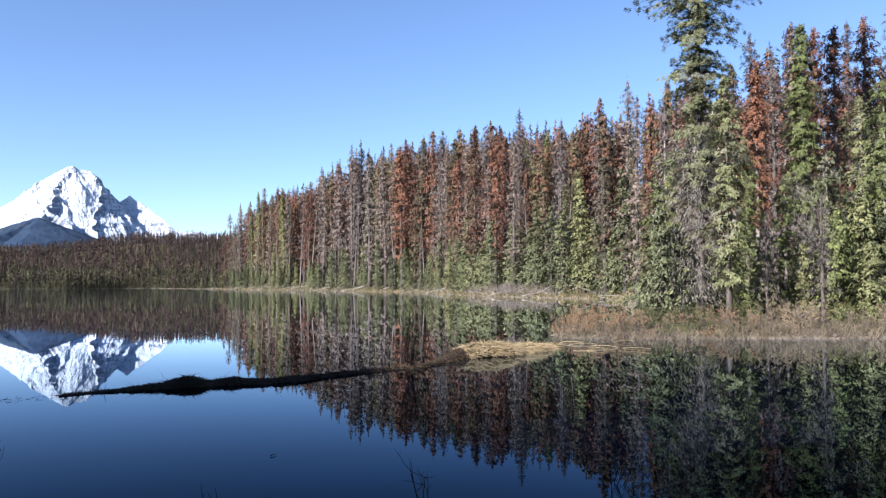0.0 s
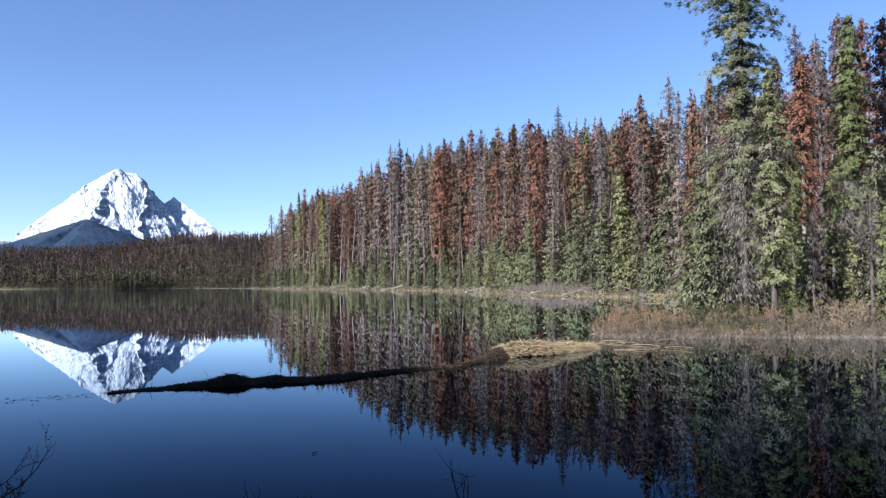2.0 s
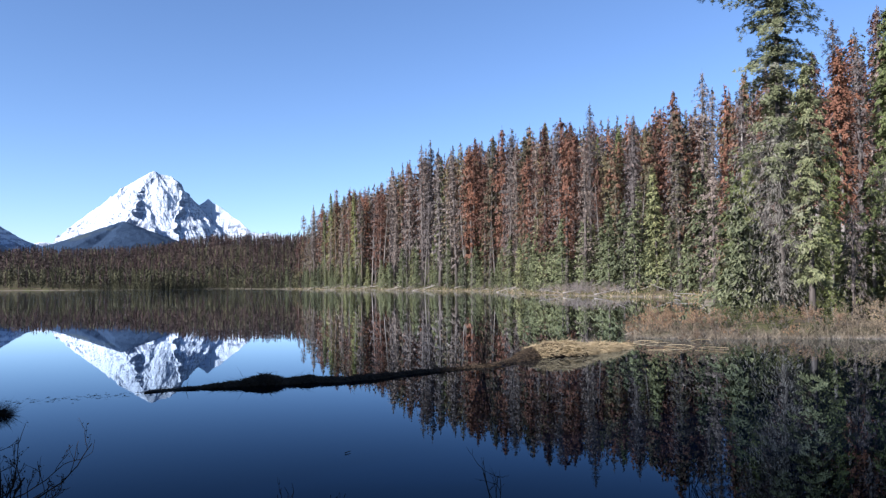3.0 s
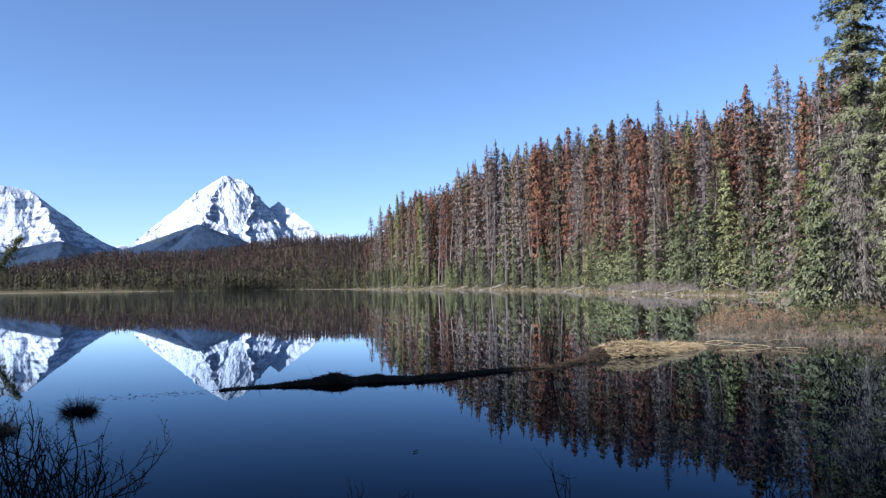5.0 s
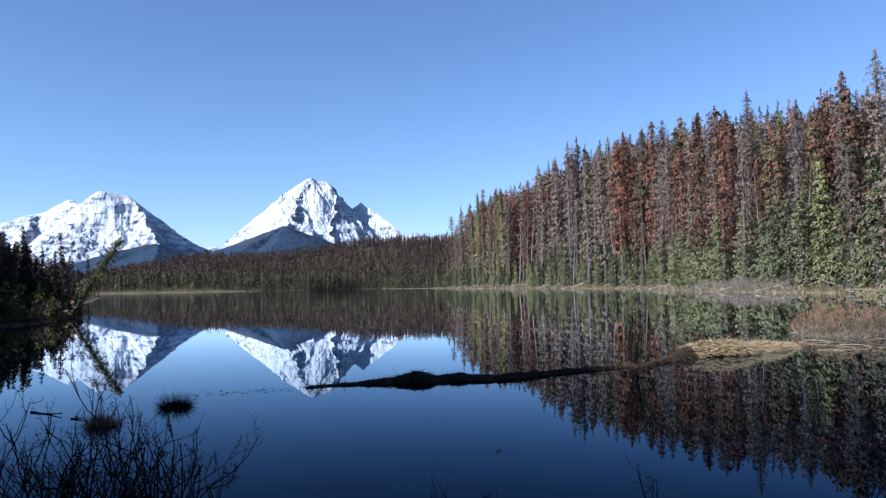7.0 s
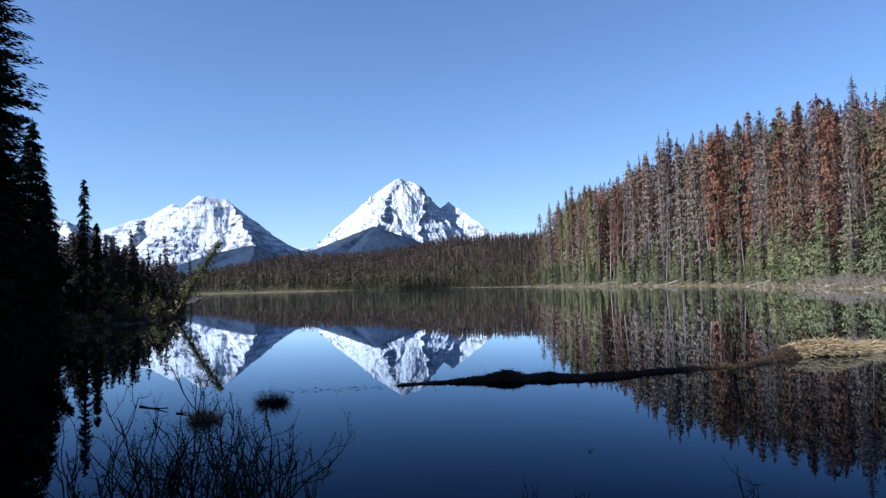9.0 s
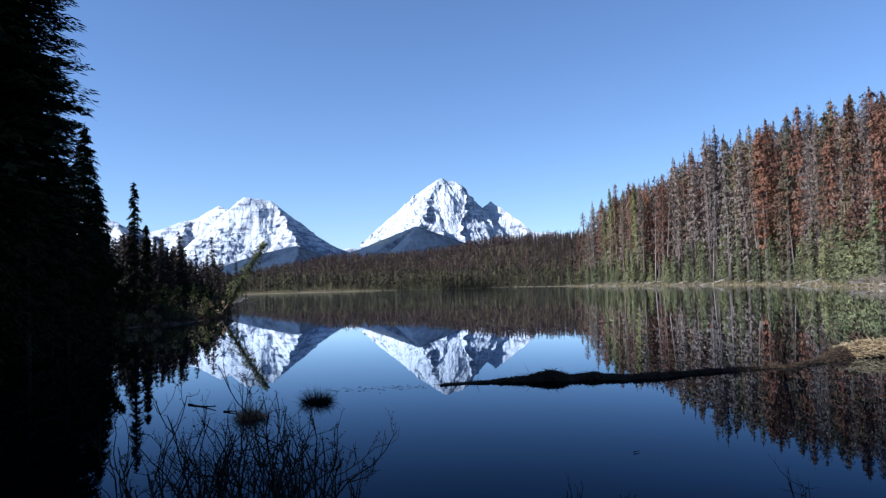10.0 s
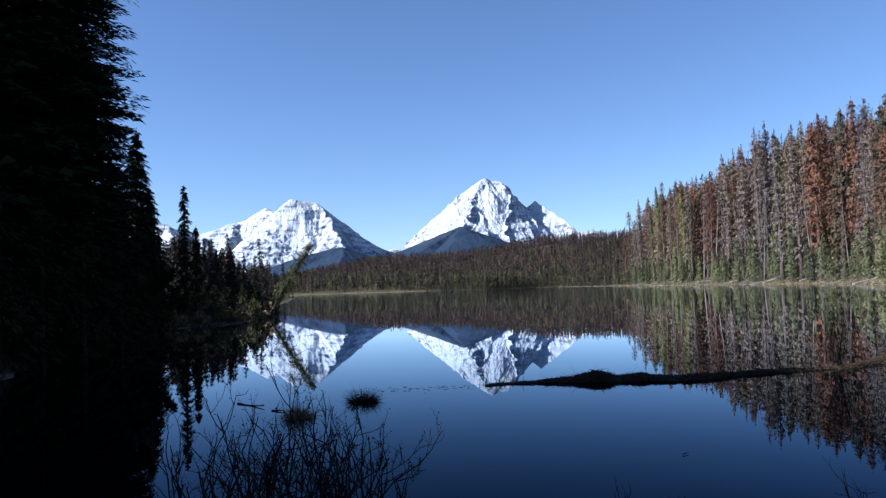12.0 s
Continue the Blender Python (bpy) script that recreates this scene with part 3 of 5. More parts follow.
# ---------------------------------------------------------------- woods
rnd = random.Random(11)


def spot(x, y, tilt=1.5, scale=1.0, sink=0.0):
    z = float(land(np.array([x]), np.array([y]))[0]) - sink
    m = pose(x, y, z, rnd.uniform(-tilt, tilt), rnd.uniform(-tilt, tilt), rnd.uniform(0, 360))
    return m @ Matrix.Diagonal((scale, scale, scale * rnd.uniform(0.94, 1.06), 1))


class Stock:
    """A few trees of one kind; the first stands where it is first asked for, the others are copies."""

    def __init__(self, makers):
        self.makers, self.made = makers, [None] * len(makers)

    def plant(self, k, m):
        k %= len(self.makers)
        if self.made[k] is None:
            self.made[k] = self.makers[k]()
            self.size = m.to_scale()
            self.made[k].matrix_basis = m
            return self.made[k]
        return copy_thing(self.made[k], m @ Matrix.Diagonal((*(1 / c for c in self.made[k].scale), 1)))


RED_KW = dict(clump=4.0, fan=0.9, lofty=0.10, step=0.55, per=7, sprays=32, L=0.29, W=0.13, droop=0.30, power=0.46, loose=0.5, bulge=0.5, thin=0.12, sag=0.75, lowest=0.45, spire=0.96)
GREY_KW = dict(clump=4.0, fan=0.9, lofty=0.10, step=0.55, per=7, sprays=24, L=0.34, W=0.075, droop=0.22, power=0.58, loose=0.55, bulge=0.5, thin=0.15, sag=0.6, lowest=0.6, spire=0.95)
GREEN_KW = dict(fan=0.9, lofty=0.07, step=0.45, per=7, sprays=19, L=0.32, W=0.135, droop=0.40, power=0.75, loose=0.45, bulge=0.15, thin=0.06, sag=0.3)


COARSE = dict(step=0.72, per=7, sprays=22, L=0.31, W=0.125)


def red_pine(seed, kw=RED_KW):
    H = 20.2
    return lambda: conifer("pine_tree", "beetle-killed pine with rust-red needles on the shore slope", seed, H, 1.80 + 0.3 * math.sin(seed), PINE_RED, BARK_MID,
                           0.5, 0.022, group="pines on the far bank", z0=0.15 + 0.08 * math.cos(seed), **kw)


def grey_pine(seed, kw=GREY_KW):
    H = 20.2
    return lambda: conifer("dead_pine_tree", "bare dead pine with grey twigs and few needles", seed, H, 1.70 + 0.35 * math.sin(seed), PINE_GREY, BARK_MID,
                           0.8, 0.026, group="pines on the far bank", z0=0.10 + 0.05 * math.cos(seed), **kw)


def mixed_pine(seed, kw=RED_KW):
    H = 20.2
    return lambda: conifer("half_dead_pine_tree", "half-dead pine with olive and rusty needles", seed, H, 1.55 + 0.25 * math.sin(seed), PINE_MIX, BARK_MID,
                           0.5, 0.022, group="pines on the far bank", z0=0.12 + 0.06 * math.cos(seed), **kw)


def young_spruce(seed):
    H = 8.0 + 2.5 * math.sin(seed * 1.9)
    return lambda: conifer("young_spruce_tree", "young green spruce at the water's edge", seed, H, 1.5 + 0.25 * math.sin(seed), SPRUCE_YOUNG, BARK_MID,
                           0.2, 0.018, group="spruces on the far bank", z0=0.05, **GREEN_KW)


def tall_spruce(seed):
    H = 20.2
    return lambda: conifer("spruce_tree", "tall green spruce among dead pines", seed, H, 1.6, SPRUCE, BARK_GREY, 0.25, 0.02,
                           group="spruces on the far bank", z0=0.08, **{**GREEN_KW, "step": 0.45})


REDS = Stock([red_pine(s) for s in (1, 2, 3, 4, 5, 6)])
GREYS = Stock([grey_pine(s) for s in (11, 12, 13, 14, 15, 16)])
MIXES = Stock([mixed_pine(s) for s in (21, 22, 23, 24)])
FAR_REDS = Stock([red_pine(s, {**RED_KW, **COARSE}) for s in (51, 52, 53, 54)])
FAR_GREYS = Stock([grey_pine(s, {**GREY_KW, **COARSE, "W": 0.15}) for s in (55, 56, 57, 58)])
FAR_MIXES = Stock([mixed_pine(s, {**RED_KW, **COARSE}) for s in (46, 47, 48)])
YOUNG = Stock([young_spruce(s) for s in (31, 32, 33, 34, 35)])
TALL = Stock([tall_spruce(s) for s in (41, 42, 43)])

BANK = [(50, 55), (57, 64), (59.5, 71), (58.8, 81), (60, 99), (71, 132), (76.5, 154), (76.2, 185), (74.4, 220), (67.5, 253), (68, 310)]


def along(line, s):
    for (ax, ay), (bx, by) in zip(line[:-1], line[1:]):
        d = math.hypot(bx - ax, by - ay)
        if s <= d:
            return ax + (bx - ax) * s / d, ay + (by - ay) * s / d
        s -= d
    return None


def polar(az, d):
    return d * math.sin(radians(az)), d * math.cos(radians(az))


def wanted(x, y):
    """How tall a tree must grow at a spot to reach the skyline of the wood."""
    d, az = math.hypot(x, y), math.degrees(math.atan2(x, y))
    return d * math.tan(radians(float(np.interp(az, WOOD_AZ, WOOD_TOP)))) + 1.8 - float(land(np.array([x]), np.array([y]))[0])


def bare_snag(seed):
    return lambda: conifer("bare_snag", "bare pale standing dead trunk with broken limbs", seed, 17.0, 1.1, PINE_GREY, BARK_GREY, 1.0, 0.03, 0.13, group="snags on the far bank", z0=0.25,
                           **{**GREY_KW, "thin": 0.72, "sprays": 5, "clump": 0.0, "droop": 0.6})


def plant_snags():
    stock = Stock([bare_snag(s) for s in (81, 82, 83)])
    for k in range(15):
        x, y = along(BANK, 14 + 13.0 * k + rnd.uniform(-3, 3))
        px, py = x + rnd.uniform(3.5, 6.0), y
        stock.plant(k, spot(px, py, 5, wanted(px, py) * rnd.uniform(0.5, 0.85) / 17.0))


def plant_bank():
    s = 0.0
    while True:
        here = along(BANK, s)
        if here is None:
            break
        x, y = here
        near = s < 120
        gap = 2.1 + 0.008 * s
        # the young green rank at the water
        for deep in (2.5, 5.5):
            if rnd.random() < 0.82:
                YOUNG.plant(rnd.randrange(5), spot(x + deep + rnd.uniform(-0.5, 2.5), y + rnd.uniform(-0.8, 0.8), 2, rnd.uniform(0.55, 1.5) * (1.0 if s < 200 else 0.8)))
        for row, deep in enumerate((6.0, 10.0, 14.5)):
            if row == 2 and s > 150:
                continue
            px, py = x + deep + rnd.uniform(-2.0, 2.0), y + rnd.uniform(-1.3, 1.3)
            pick, k = rnd.random(), rnd.randrange(12)
            tall = wanted(px, py) * rnd.choice((rnd.uniform(0.68, 0.90), rnd.uniform(0.84, 1.0), rnd.uniform(0.90, 1.09)))
            if pick < 0.30:
                stock = REDS if near else FAR_REDS
            elif pick < 0.78:
                stock = GREYS if near else FAR_GREYS
            elif pick < 0.95:
                stock = MIXES if near else FAR_MIXES
            else:
                stock = TALL
            stock.plant(k, spot(px, py, 1.8, max(0.2, tall / 20.2)))
        s += gap

    # a few that stand out of the skyline
    for stock, az, d, el in ((GREYS, 42.45, 90, 14.1), (GREYS, 45.3, 95, 13.8), (TALL, 23.8, 204, 9.3), (GREYS, 37.9, 108, 12.4), (REDS, 31.5, 128, 11.4), (GREYS, 22.35, 212, 10.2), (MIXES, 40.9, 94, 12.9)):
        x, y = polar(az, d)
        stock.plant(rnd.randrange(12), spot(x, y, 1.0, (d * math.tan(radians(el)) + 1.8 - float(land(np.array([x]), np.array([y]))[0])) / 20.2))
    for k in range(26):
        y = rnd.uniform(230, 330)
        x = np.interp(y, [220, 253, 310, 350], [74.4, 67.5, 68, 60]) + rnd.uniform(0.8, 9)
        YOUNG.plant(k, spot(x, y, 2, rnd.uniform(0.5, 1.0)))


plant_bank()
plant_snags()


def placed(v, m):
    a = np.array(m)
    return v @ a[:3, :3].T + a[:3, 3]


def wood(kinds, spots):
    """Many far trees of one look as one mesh: trunks and crowns."""
    vs, fs, sl, ns, k = [], [], [], [], 0
    for idx, (x, y, scale) in enumerate(spots):
        cv, cf, cn, tv, tf = kinds[idx % len(kinds)]
        m = spot(x, y, 2, scale)
        turn = np.array(m.to_quaternion().to_matrix())
        tn = tv * np.array([1, 1, 0]) / 0.16 + 1e-3 if len(tv) else tv
        for v, f, n, slot in ((cv, cf, cn, 0), (tv, tf, tn, 1)):
            vs.append(placed(v, m))
            fs.append(np.asarray(f) + k)
            ns.append(n @ turn.T)
            sl.append(np.full(len(f), slot))
            k += len(v)
    return np.concatenate(vs), np.concatenate(fs), np.concatenate(sl), np.concatenate(ns)


def far_kind(seed, H, R, **kw):
    v, f, limbs, rng, nor = conifer_arrays(seed, H, R, **kw)
    tv, tf = tube([(0, 0, -0.5), (0, 0, H * 0.5), (0, 0, H * 0.97)], [0.16, 0.10, 0.02], 4)
    return v, f, nor, tv, threes([q for q in tf if len(q) == 4])


def plant_back_rows():
    """The rows that stand behind, seen between the others and against the sky."""
    looks = {"red": (PINE_RED, RED_KW, 0.15), "grey": (PINE_GREY, {**GREY_KW, "W": 0.13}, 0.1), "olive": (PINE_MIX, RED_KW, 0.05)}
    for q, (key, (mat, kw, z0)) in enumerate(looks.items()):
        kinds = [far_kind(60 + 10 * q + i, 20.2, 1.7, z0=z0, **{**kw, "step": 0.8, "per": 5, "sprays": 5, "L": 0.62, "W": kw["W"] * 2.1}) for i in range(3)]
        spots, s = [], q * 0.7
        while True:
            here = along(BANK, s)
            if here is None:
                break
            for deep in (12, 17, 23, 30):
                px, py = here[0] + deep + rnd.uniform(-3, 3), here[1] + rnd.uniform(-2, 2)
                spots.append((px, py, max(0.2, wanted(px, py) * rnd.uniform(0.78, 0.97) / 20.2)))
            s += 5.0
        v, f, sl, ns = wood(kinds, spots)
        tagged(new("pine_wood", mesh_of("pine_wood", v, f, [mat, BARK_MID], sl, normals=ns)), "dense dead pine wood behind the bank", "woods", kind="stuff")


plant_back_rows()


def plant_behind_point():
    """The wood that closes the view behind the point."""
    for q, (mat, kw) in enumerate(((PINE_RED, RED_KW), (PINE_GREY, GREY_KW), (PINE_MIX, RED_KW))):
        kinds = [far_kind(70 + 10 * q + i, 18.5 + 1.5 * i, 1.7, z0=0.04, **{**kw, "step": 0.6, "per": 6, "sprays": 11, "L": 0.42, "W": kw["W"] * 1.3}) for i in range(3)]
        spots = []
        while len(spots) < 34:
            az, d = radians(rnd.uniform(43.5, 66)), rnd.uniform(62, 105)
            if shore(np.array([d * math.sin(az)]), np.array([d * math.cos(az)]))[0] > 3:
                spots.append((d * math.sin(az), d * math.cos(az), rnd.uniform(0.82, 1.0)))
        v, f, sl, ns = wood(kinds, spots)
        tagged(new("pine_wood", mesh_of("pine_wood", v, f, [mat, BARK_MID], sl, normals=ns)), "dead pine wood behind the grassy point", "woods", kind="stuff")


plant_behind_point()


def plant_far_hill():
    kw = dict(z0=0.04, step=1.0, per=3, sprays=2, L=1.15, W=0.40, droop=0.3, power=0.6, loose=0.30, sag=2.6)
    none = np.zeros((0, 3)), np.zeros((0, 3), int)
    for q, (mat, n, label) in enumerate(((FAR_BROWN, 5600, "distant brown dead pine wood on a low hill"), (FAR_GREEN, 3400, "distant dark green spruce wood on a low hill"))):
        kinds = [(*far_kind(90 + 10 * q + i, 7.0 + 0.7 * i, 0.80, **kw)[:3], *none) for i in range(4)]
        spots = []
        while len(spots) < n:
            az, r = radians(rnd.uniform(-24, 17)), 300 + 430 * rnd.random() ** 1.5
            x, y = r * math.sin(az), r * math.cos(az)
            s = float(shore(np.array([x]), np.array([y]))[0])
            if s < 0.4 or y < (330 if x < 48 else 250) or (q == 0 and s < 40 and rnd.random() < 0.7) or (q == 1 and s > 60 and rnd.random() < 0.85):
                continue
            spots.append((x, y, rnd.uniform(0.75, 1.15) * (0.72 if x > 48 and y < 420 else 1.0)))
        if q == 1:
            # the dark fringe at the water
            for i in range(480):
                az = radians(-12.5 + 24.5 * i / 260) if i < 260 else radians(-0.6 + 7.4 * (i - 260) / 220)
                d = np.arange(120.0, 420.0, 0.5)
                inland = np.nonzero(shore(d * math.sin(az), d * math.cos(az)) > 0.1)[0]
                if len(inland) and d[inland[0]] > 180:
                    r = d[inland[0]] + (rnd.uniform(-0.6, 0.3) if i < 260 else rnd.uniform(-1.6, 0.0))
                    spots.append((r * math.sin(az), r * math.cos(az), rnd.uniform(0.16, 0.5)))
        v, f, sl, ns = wood(kinds, spots)
        tagged(new("far_wood", mesh_of("far_wood", v, f, [mat], sl, normals=ns)), label, "woods", kind="stuff")


FAR_BROWN = foliage("far_dead_needles", (0.056, 0.034, 0.029), (0.098, 0.061, 0.051), (0.145, 0.096, 0.080), patchy=0.22)
FAR_GREEN = foliage("far_spruce_needles", (0.032, 0.034, 0.018), (0.056, 0.058, 0.030), (0.088, 0.088, 0.046), patchy=0.22)
plant_far_hill()

# ---------------------------------------------------------------- the point on the near right
OLD_KW = dict(clump=6.0, ragged=0.45, fan=0.8, lofty=0.05, step=0.42, per=7, sprays=110, L=0.18, W=0.052, droop=0.42, power=0.55, loose=0.55, bulge=0.34, thin=0.16, sag=0.55, lowest=0.5)


def stand(thing, x, y, turn=0.0, lean=(0, 0), sink=0.0):
    z = float(land(np.array([x]), np.array([y]))[0]) - sink
    thing.matrix_basis = pose(x, y, z, lean[0], lean[1], turn)
    return thing


def old_spruce(label, seed, H, R, bare, dead, r0, group, needles=SPRUCE_OLD, **kw):
    """A spruce, green above, with a skirt of dead hanging limbs on its lower trunk."""
    tree = conifer("spruce_tree", label, seed, H, R, needles, BARK_MID, 1.0, 0.018, r0, group=group, z0=bare, **{**OLD_KW, **kw})
    v, f, limbs, rng, nor = conifer_arrays(seed + 50, dead, 1.15 * R, z0=0.10, step=0.24, per=8, sprays=60, L=0.26, W=0.013, droop=0.70, power=0.12, loose=0.5, bulge=0.3, thin=0.1, sag=1.1,
                                           lowest=0.6, fan=0.9, lofty=0.08, ragged=0.35)
    sv, sf, sn = limb_sticks(limbs, 0.014, 1.0, rng)
    sf = threes(sf)
    tagged(part("branchwork", mesh_of("branchwork", np.concatenate([v, sv]), np.concatenate([f, sf + len(v)]), [TWIGS_PALE, BARK_GREY], np.repeat([0, 1], [len(f), len(sf)]), normals=np.concatenate([nor, sn])),
                tree, "grey lichen-hung dead limbs"), kind="stuff")
    return tree


def point_trees():
    g = "trees on the grassy point"
    stand(old_spruce("tall old spruce with lichen-grey lower limbs", 201, 26.0, 2.05, 0.20, 8.2, 0.14, g, per=8, step=0.46, sprays=300, L=0.15, W=0.048, bulge=0.5, power=0.25, thin=0.10, ragged=0.35, fan=0.5, droop=0.30, lofty=0.055, clump=7.0, sag=0.2, loose=0.4),
          *polar(47.55, 35.6))
    stand(conifer("spruce_tree", "slender lichen-grey spruce beside the tall one", 202, 9.6, 1.15, SPRUCE_OLD, BARK_MID, 0.5, 0.02, 0.11, group=g, z0=0.16, **OLD_KW), *polar(49.35, 32.0))
    stand(old_spruce("green spruce with a pointed top and grey skirts", 203, 17.5, 1.6, 0.34, 8.5, 0.18, g, SPRUCE, power=0.62, sprays=150, W=0.07, per=8, step=0.40, lofty=0.07), *polar(54.2, 52))
    stand(conifer("spruce_tree", "leafy bright green spruce on the point", 204, 10.2, 1.9, SPRUCE, BARK_GREY, 0.3, 0.02, 0.2, group=g, z0=0.03, **OLD_KW), *polar(59.0, 38))
    stand(conifer("pine_tree", "rust-red dead pine among green spruces", 205, 15.0, 1.2, PINE_RED, BARK_GREY, 0.5, 0.02, 0.17, group=g, z0=0.35, **{**RED_KW, "step": 0.45, "sprays": 60, "L": 0.22, "W": 0.085}), *polar(51.3, 50))
    for k, (az, d, H, R, kind) in enumerate(((44.6, 38, 6.5, 1.3, 0), (45.6, 41, 8.0, 1.3, 0), (50.6, 36, 7.0, 1.4, 0), (53.0, 38, 6.0, 1.5, 0), (55.6, 37, 7.2, 1.5, 1),
                                             (57.6, 40, 10.0, 1.7, 1), (61.5, 36, 7.5, 1.6, 0), (56.2, 47, 15.5, 1.4, 2), (58.0, 52, 17.5, 1.5, 2), (52.4, 58, 17.5, 1.4, 3),
                                             (45.2, 56, 14.5, 1.3, 3), (49.8, 60, 17.0, 1.4, 2), (47.5, 64, 18.0, 1.5, 3), (43.2, 58, 10.5, 1.1, 3), (59.6, 58, 20.0, 1.5, 3), (61.5, 50, 18, 1.6, 2),
                                             (55.0, 64, 20, 1.5, 2), (57.0, 66, 21, 1.5, 3), (51.0, 70, 21, 1.5, 3), (53.6, 72, 22, 1.5, 2))):
        seed = 210 + k
        if kind == 0:
            t = conifer("spruce_tree", "small green spruce on the grassy point", seed, H, R, SPRUCE, BARK_GREY, 0.3, 0.018, group=g, z0=0.05, **{**OLD_KW, "sprays": 75})
        elif kind == 1:
            t = conifer("spruce_tree", "lichened spruce with grey hanging twigs", seed, H, R, SPRUCE_OLD, BARK_GREY, 0.6, 0.02, group=g, z0=0.05, **{**OLD_KW, "sprays": 75})
        elif kind == 2:
            t = conifer("pine_tree", "rust-red dead pine behind the point", seed, H, R, PINE_RED, BARK_GREY, 0.5, 0.02, group=g, z0=0.25, **{**RED_KW, "sprays": 52, "L": 0.23, "W": 0.09})
        else:
            t = conifer("dead_pine_tree", "grey dead pine behind the point", seed, H, R, PINE_GREY, BARK_PALE if k == 10 else BARK_MID, 0.8, 0.024, group=g, z0=0.15, **{**GREY_KW, "sprays": 40, "L": 0.28, "W": 0.06})
        stand(t, *polar(az, d))


point_trees()
SPRUCE_MID = foliage("dull_spruce_needles", (0.028, 0.040, 0.016), (0.055, 0.072, 0.024), (0.105, 0.115, 0.038))


# ---------------------------------------------------------------- the dark left bank
def left_trees():
    g = "spruces on the shaded bank"
    kw = {**OLD_KW, "per": 8, "step": 0.28, "sprays": 34, "L": 0.40, "W": 0.13, "sag": 0.35, "loose": 0.22, "fan": 0.6, "thin": 0.03, "droop": 0.30, "power": 0.5}
    big = [(-25.9, 26, 22, 1.85), (-28.8, 25, 20, 2.7), (-31.8, 23, 20, 2.8), (-27.2, 31, 21, 2.6), (-30.2, 33, 21, 2.8), (-35.5, 27, 20, 3.2), (-24.6, 34, 12, 1.9), (-33.5, 36, 20, 3.0), (-28.2, 42, 20, 2.8), (-31.5, 43, 20, 3.0), (-25.6, 43, 15, 2.4)]
    # close fronds in flat tiers, where the outline shows against the sky
    fine = {**kw, "per": 9, "step": 0.34, "sprays": 90, "L": 0.26, "W": 0.060, "droop": 0.22, "sag": 0.12, "fan": 0.50, "loose": 0.22, "lofty": 0.03, "ragged": 0.74, "power": 0.20, "clump": 0.0, "bulge": 0.10}
    plain = {**kw, "step": 0.5, "sprays": 24, "L": 0.55, "W": 0.24, "droop": 0.15, "sag": 0.1}
    for k, (az, d, H, R) in enumerate(big):
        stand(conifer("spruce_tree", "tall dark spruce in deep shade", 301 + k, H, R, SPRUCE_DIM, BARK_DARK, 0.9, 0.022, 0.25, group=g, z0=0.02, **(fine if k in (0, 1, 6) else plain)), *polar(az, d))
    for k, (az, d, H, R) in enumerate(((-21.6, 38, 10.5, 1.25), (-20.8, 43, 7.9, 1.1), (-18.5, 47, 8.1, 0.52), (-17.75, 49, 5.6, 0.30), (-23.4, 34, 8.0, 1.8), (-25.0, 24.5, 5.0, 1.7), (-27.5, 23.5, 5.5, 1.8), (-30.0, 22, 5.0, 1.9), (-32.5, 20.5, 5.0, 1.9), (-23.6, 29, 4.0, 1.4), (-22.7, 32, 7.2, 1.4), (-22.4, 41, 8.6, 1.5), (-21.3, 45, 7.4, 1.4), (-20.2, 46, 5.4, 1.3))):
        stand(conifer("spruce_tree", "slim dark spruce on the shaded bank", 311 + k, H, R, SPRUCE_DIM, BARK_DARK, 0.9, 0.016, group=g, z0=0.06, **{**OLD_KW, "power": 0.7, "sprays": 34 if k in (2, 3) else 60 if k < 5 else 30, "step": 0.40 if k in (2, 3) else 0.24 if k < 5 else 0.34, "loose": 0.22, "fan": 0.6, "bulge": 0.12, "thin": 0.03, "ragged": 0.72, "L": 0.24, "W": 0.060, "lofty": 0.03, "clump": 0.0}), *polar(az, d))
    # an added leaning tree in place of a bough of the front spruce
    t = conifer("leaning_spruce_tree", "leaning dark spruce standing in for a low bough", 321, 5.2, 0.45, SPRUCE_DIM, BARK_DARK, 0.5, 0.02, group=g, z0=0.3, **{**OLD_KW, "step": 0.2, "sprays": 40, "W": 0.07})
    stand(t, *polar(-25.6, 35), 0, (0, 52))
    # the leaning spruce over the water
    x, y = polar(-12.9, 58)
    t = conifer("leaning_spruce_tree", "spruce leaning far out over the water", 320, 6.3, 0.60, SPRUCE_MID, BARK_DARK, 0.2, 0.02, group=g, z0=0.2, **{**OLD_KW, "power": 0.35, "step": 0.22, "sprays": 30, "W": 0.05})
    stand(t, x, y, 0, (0, 32))


left_trees()


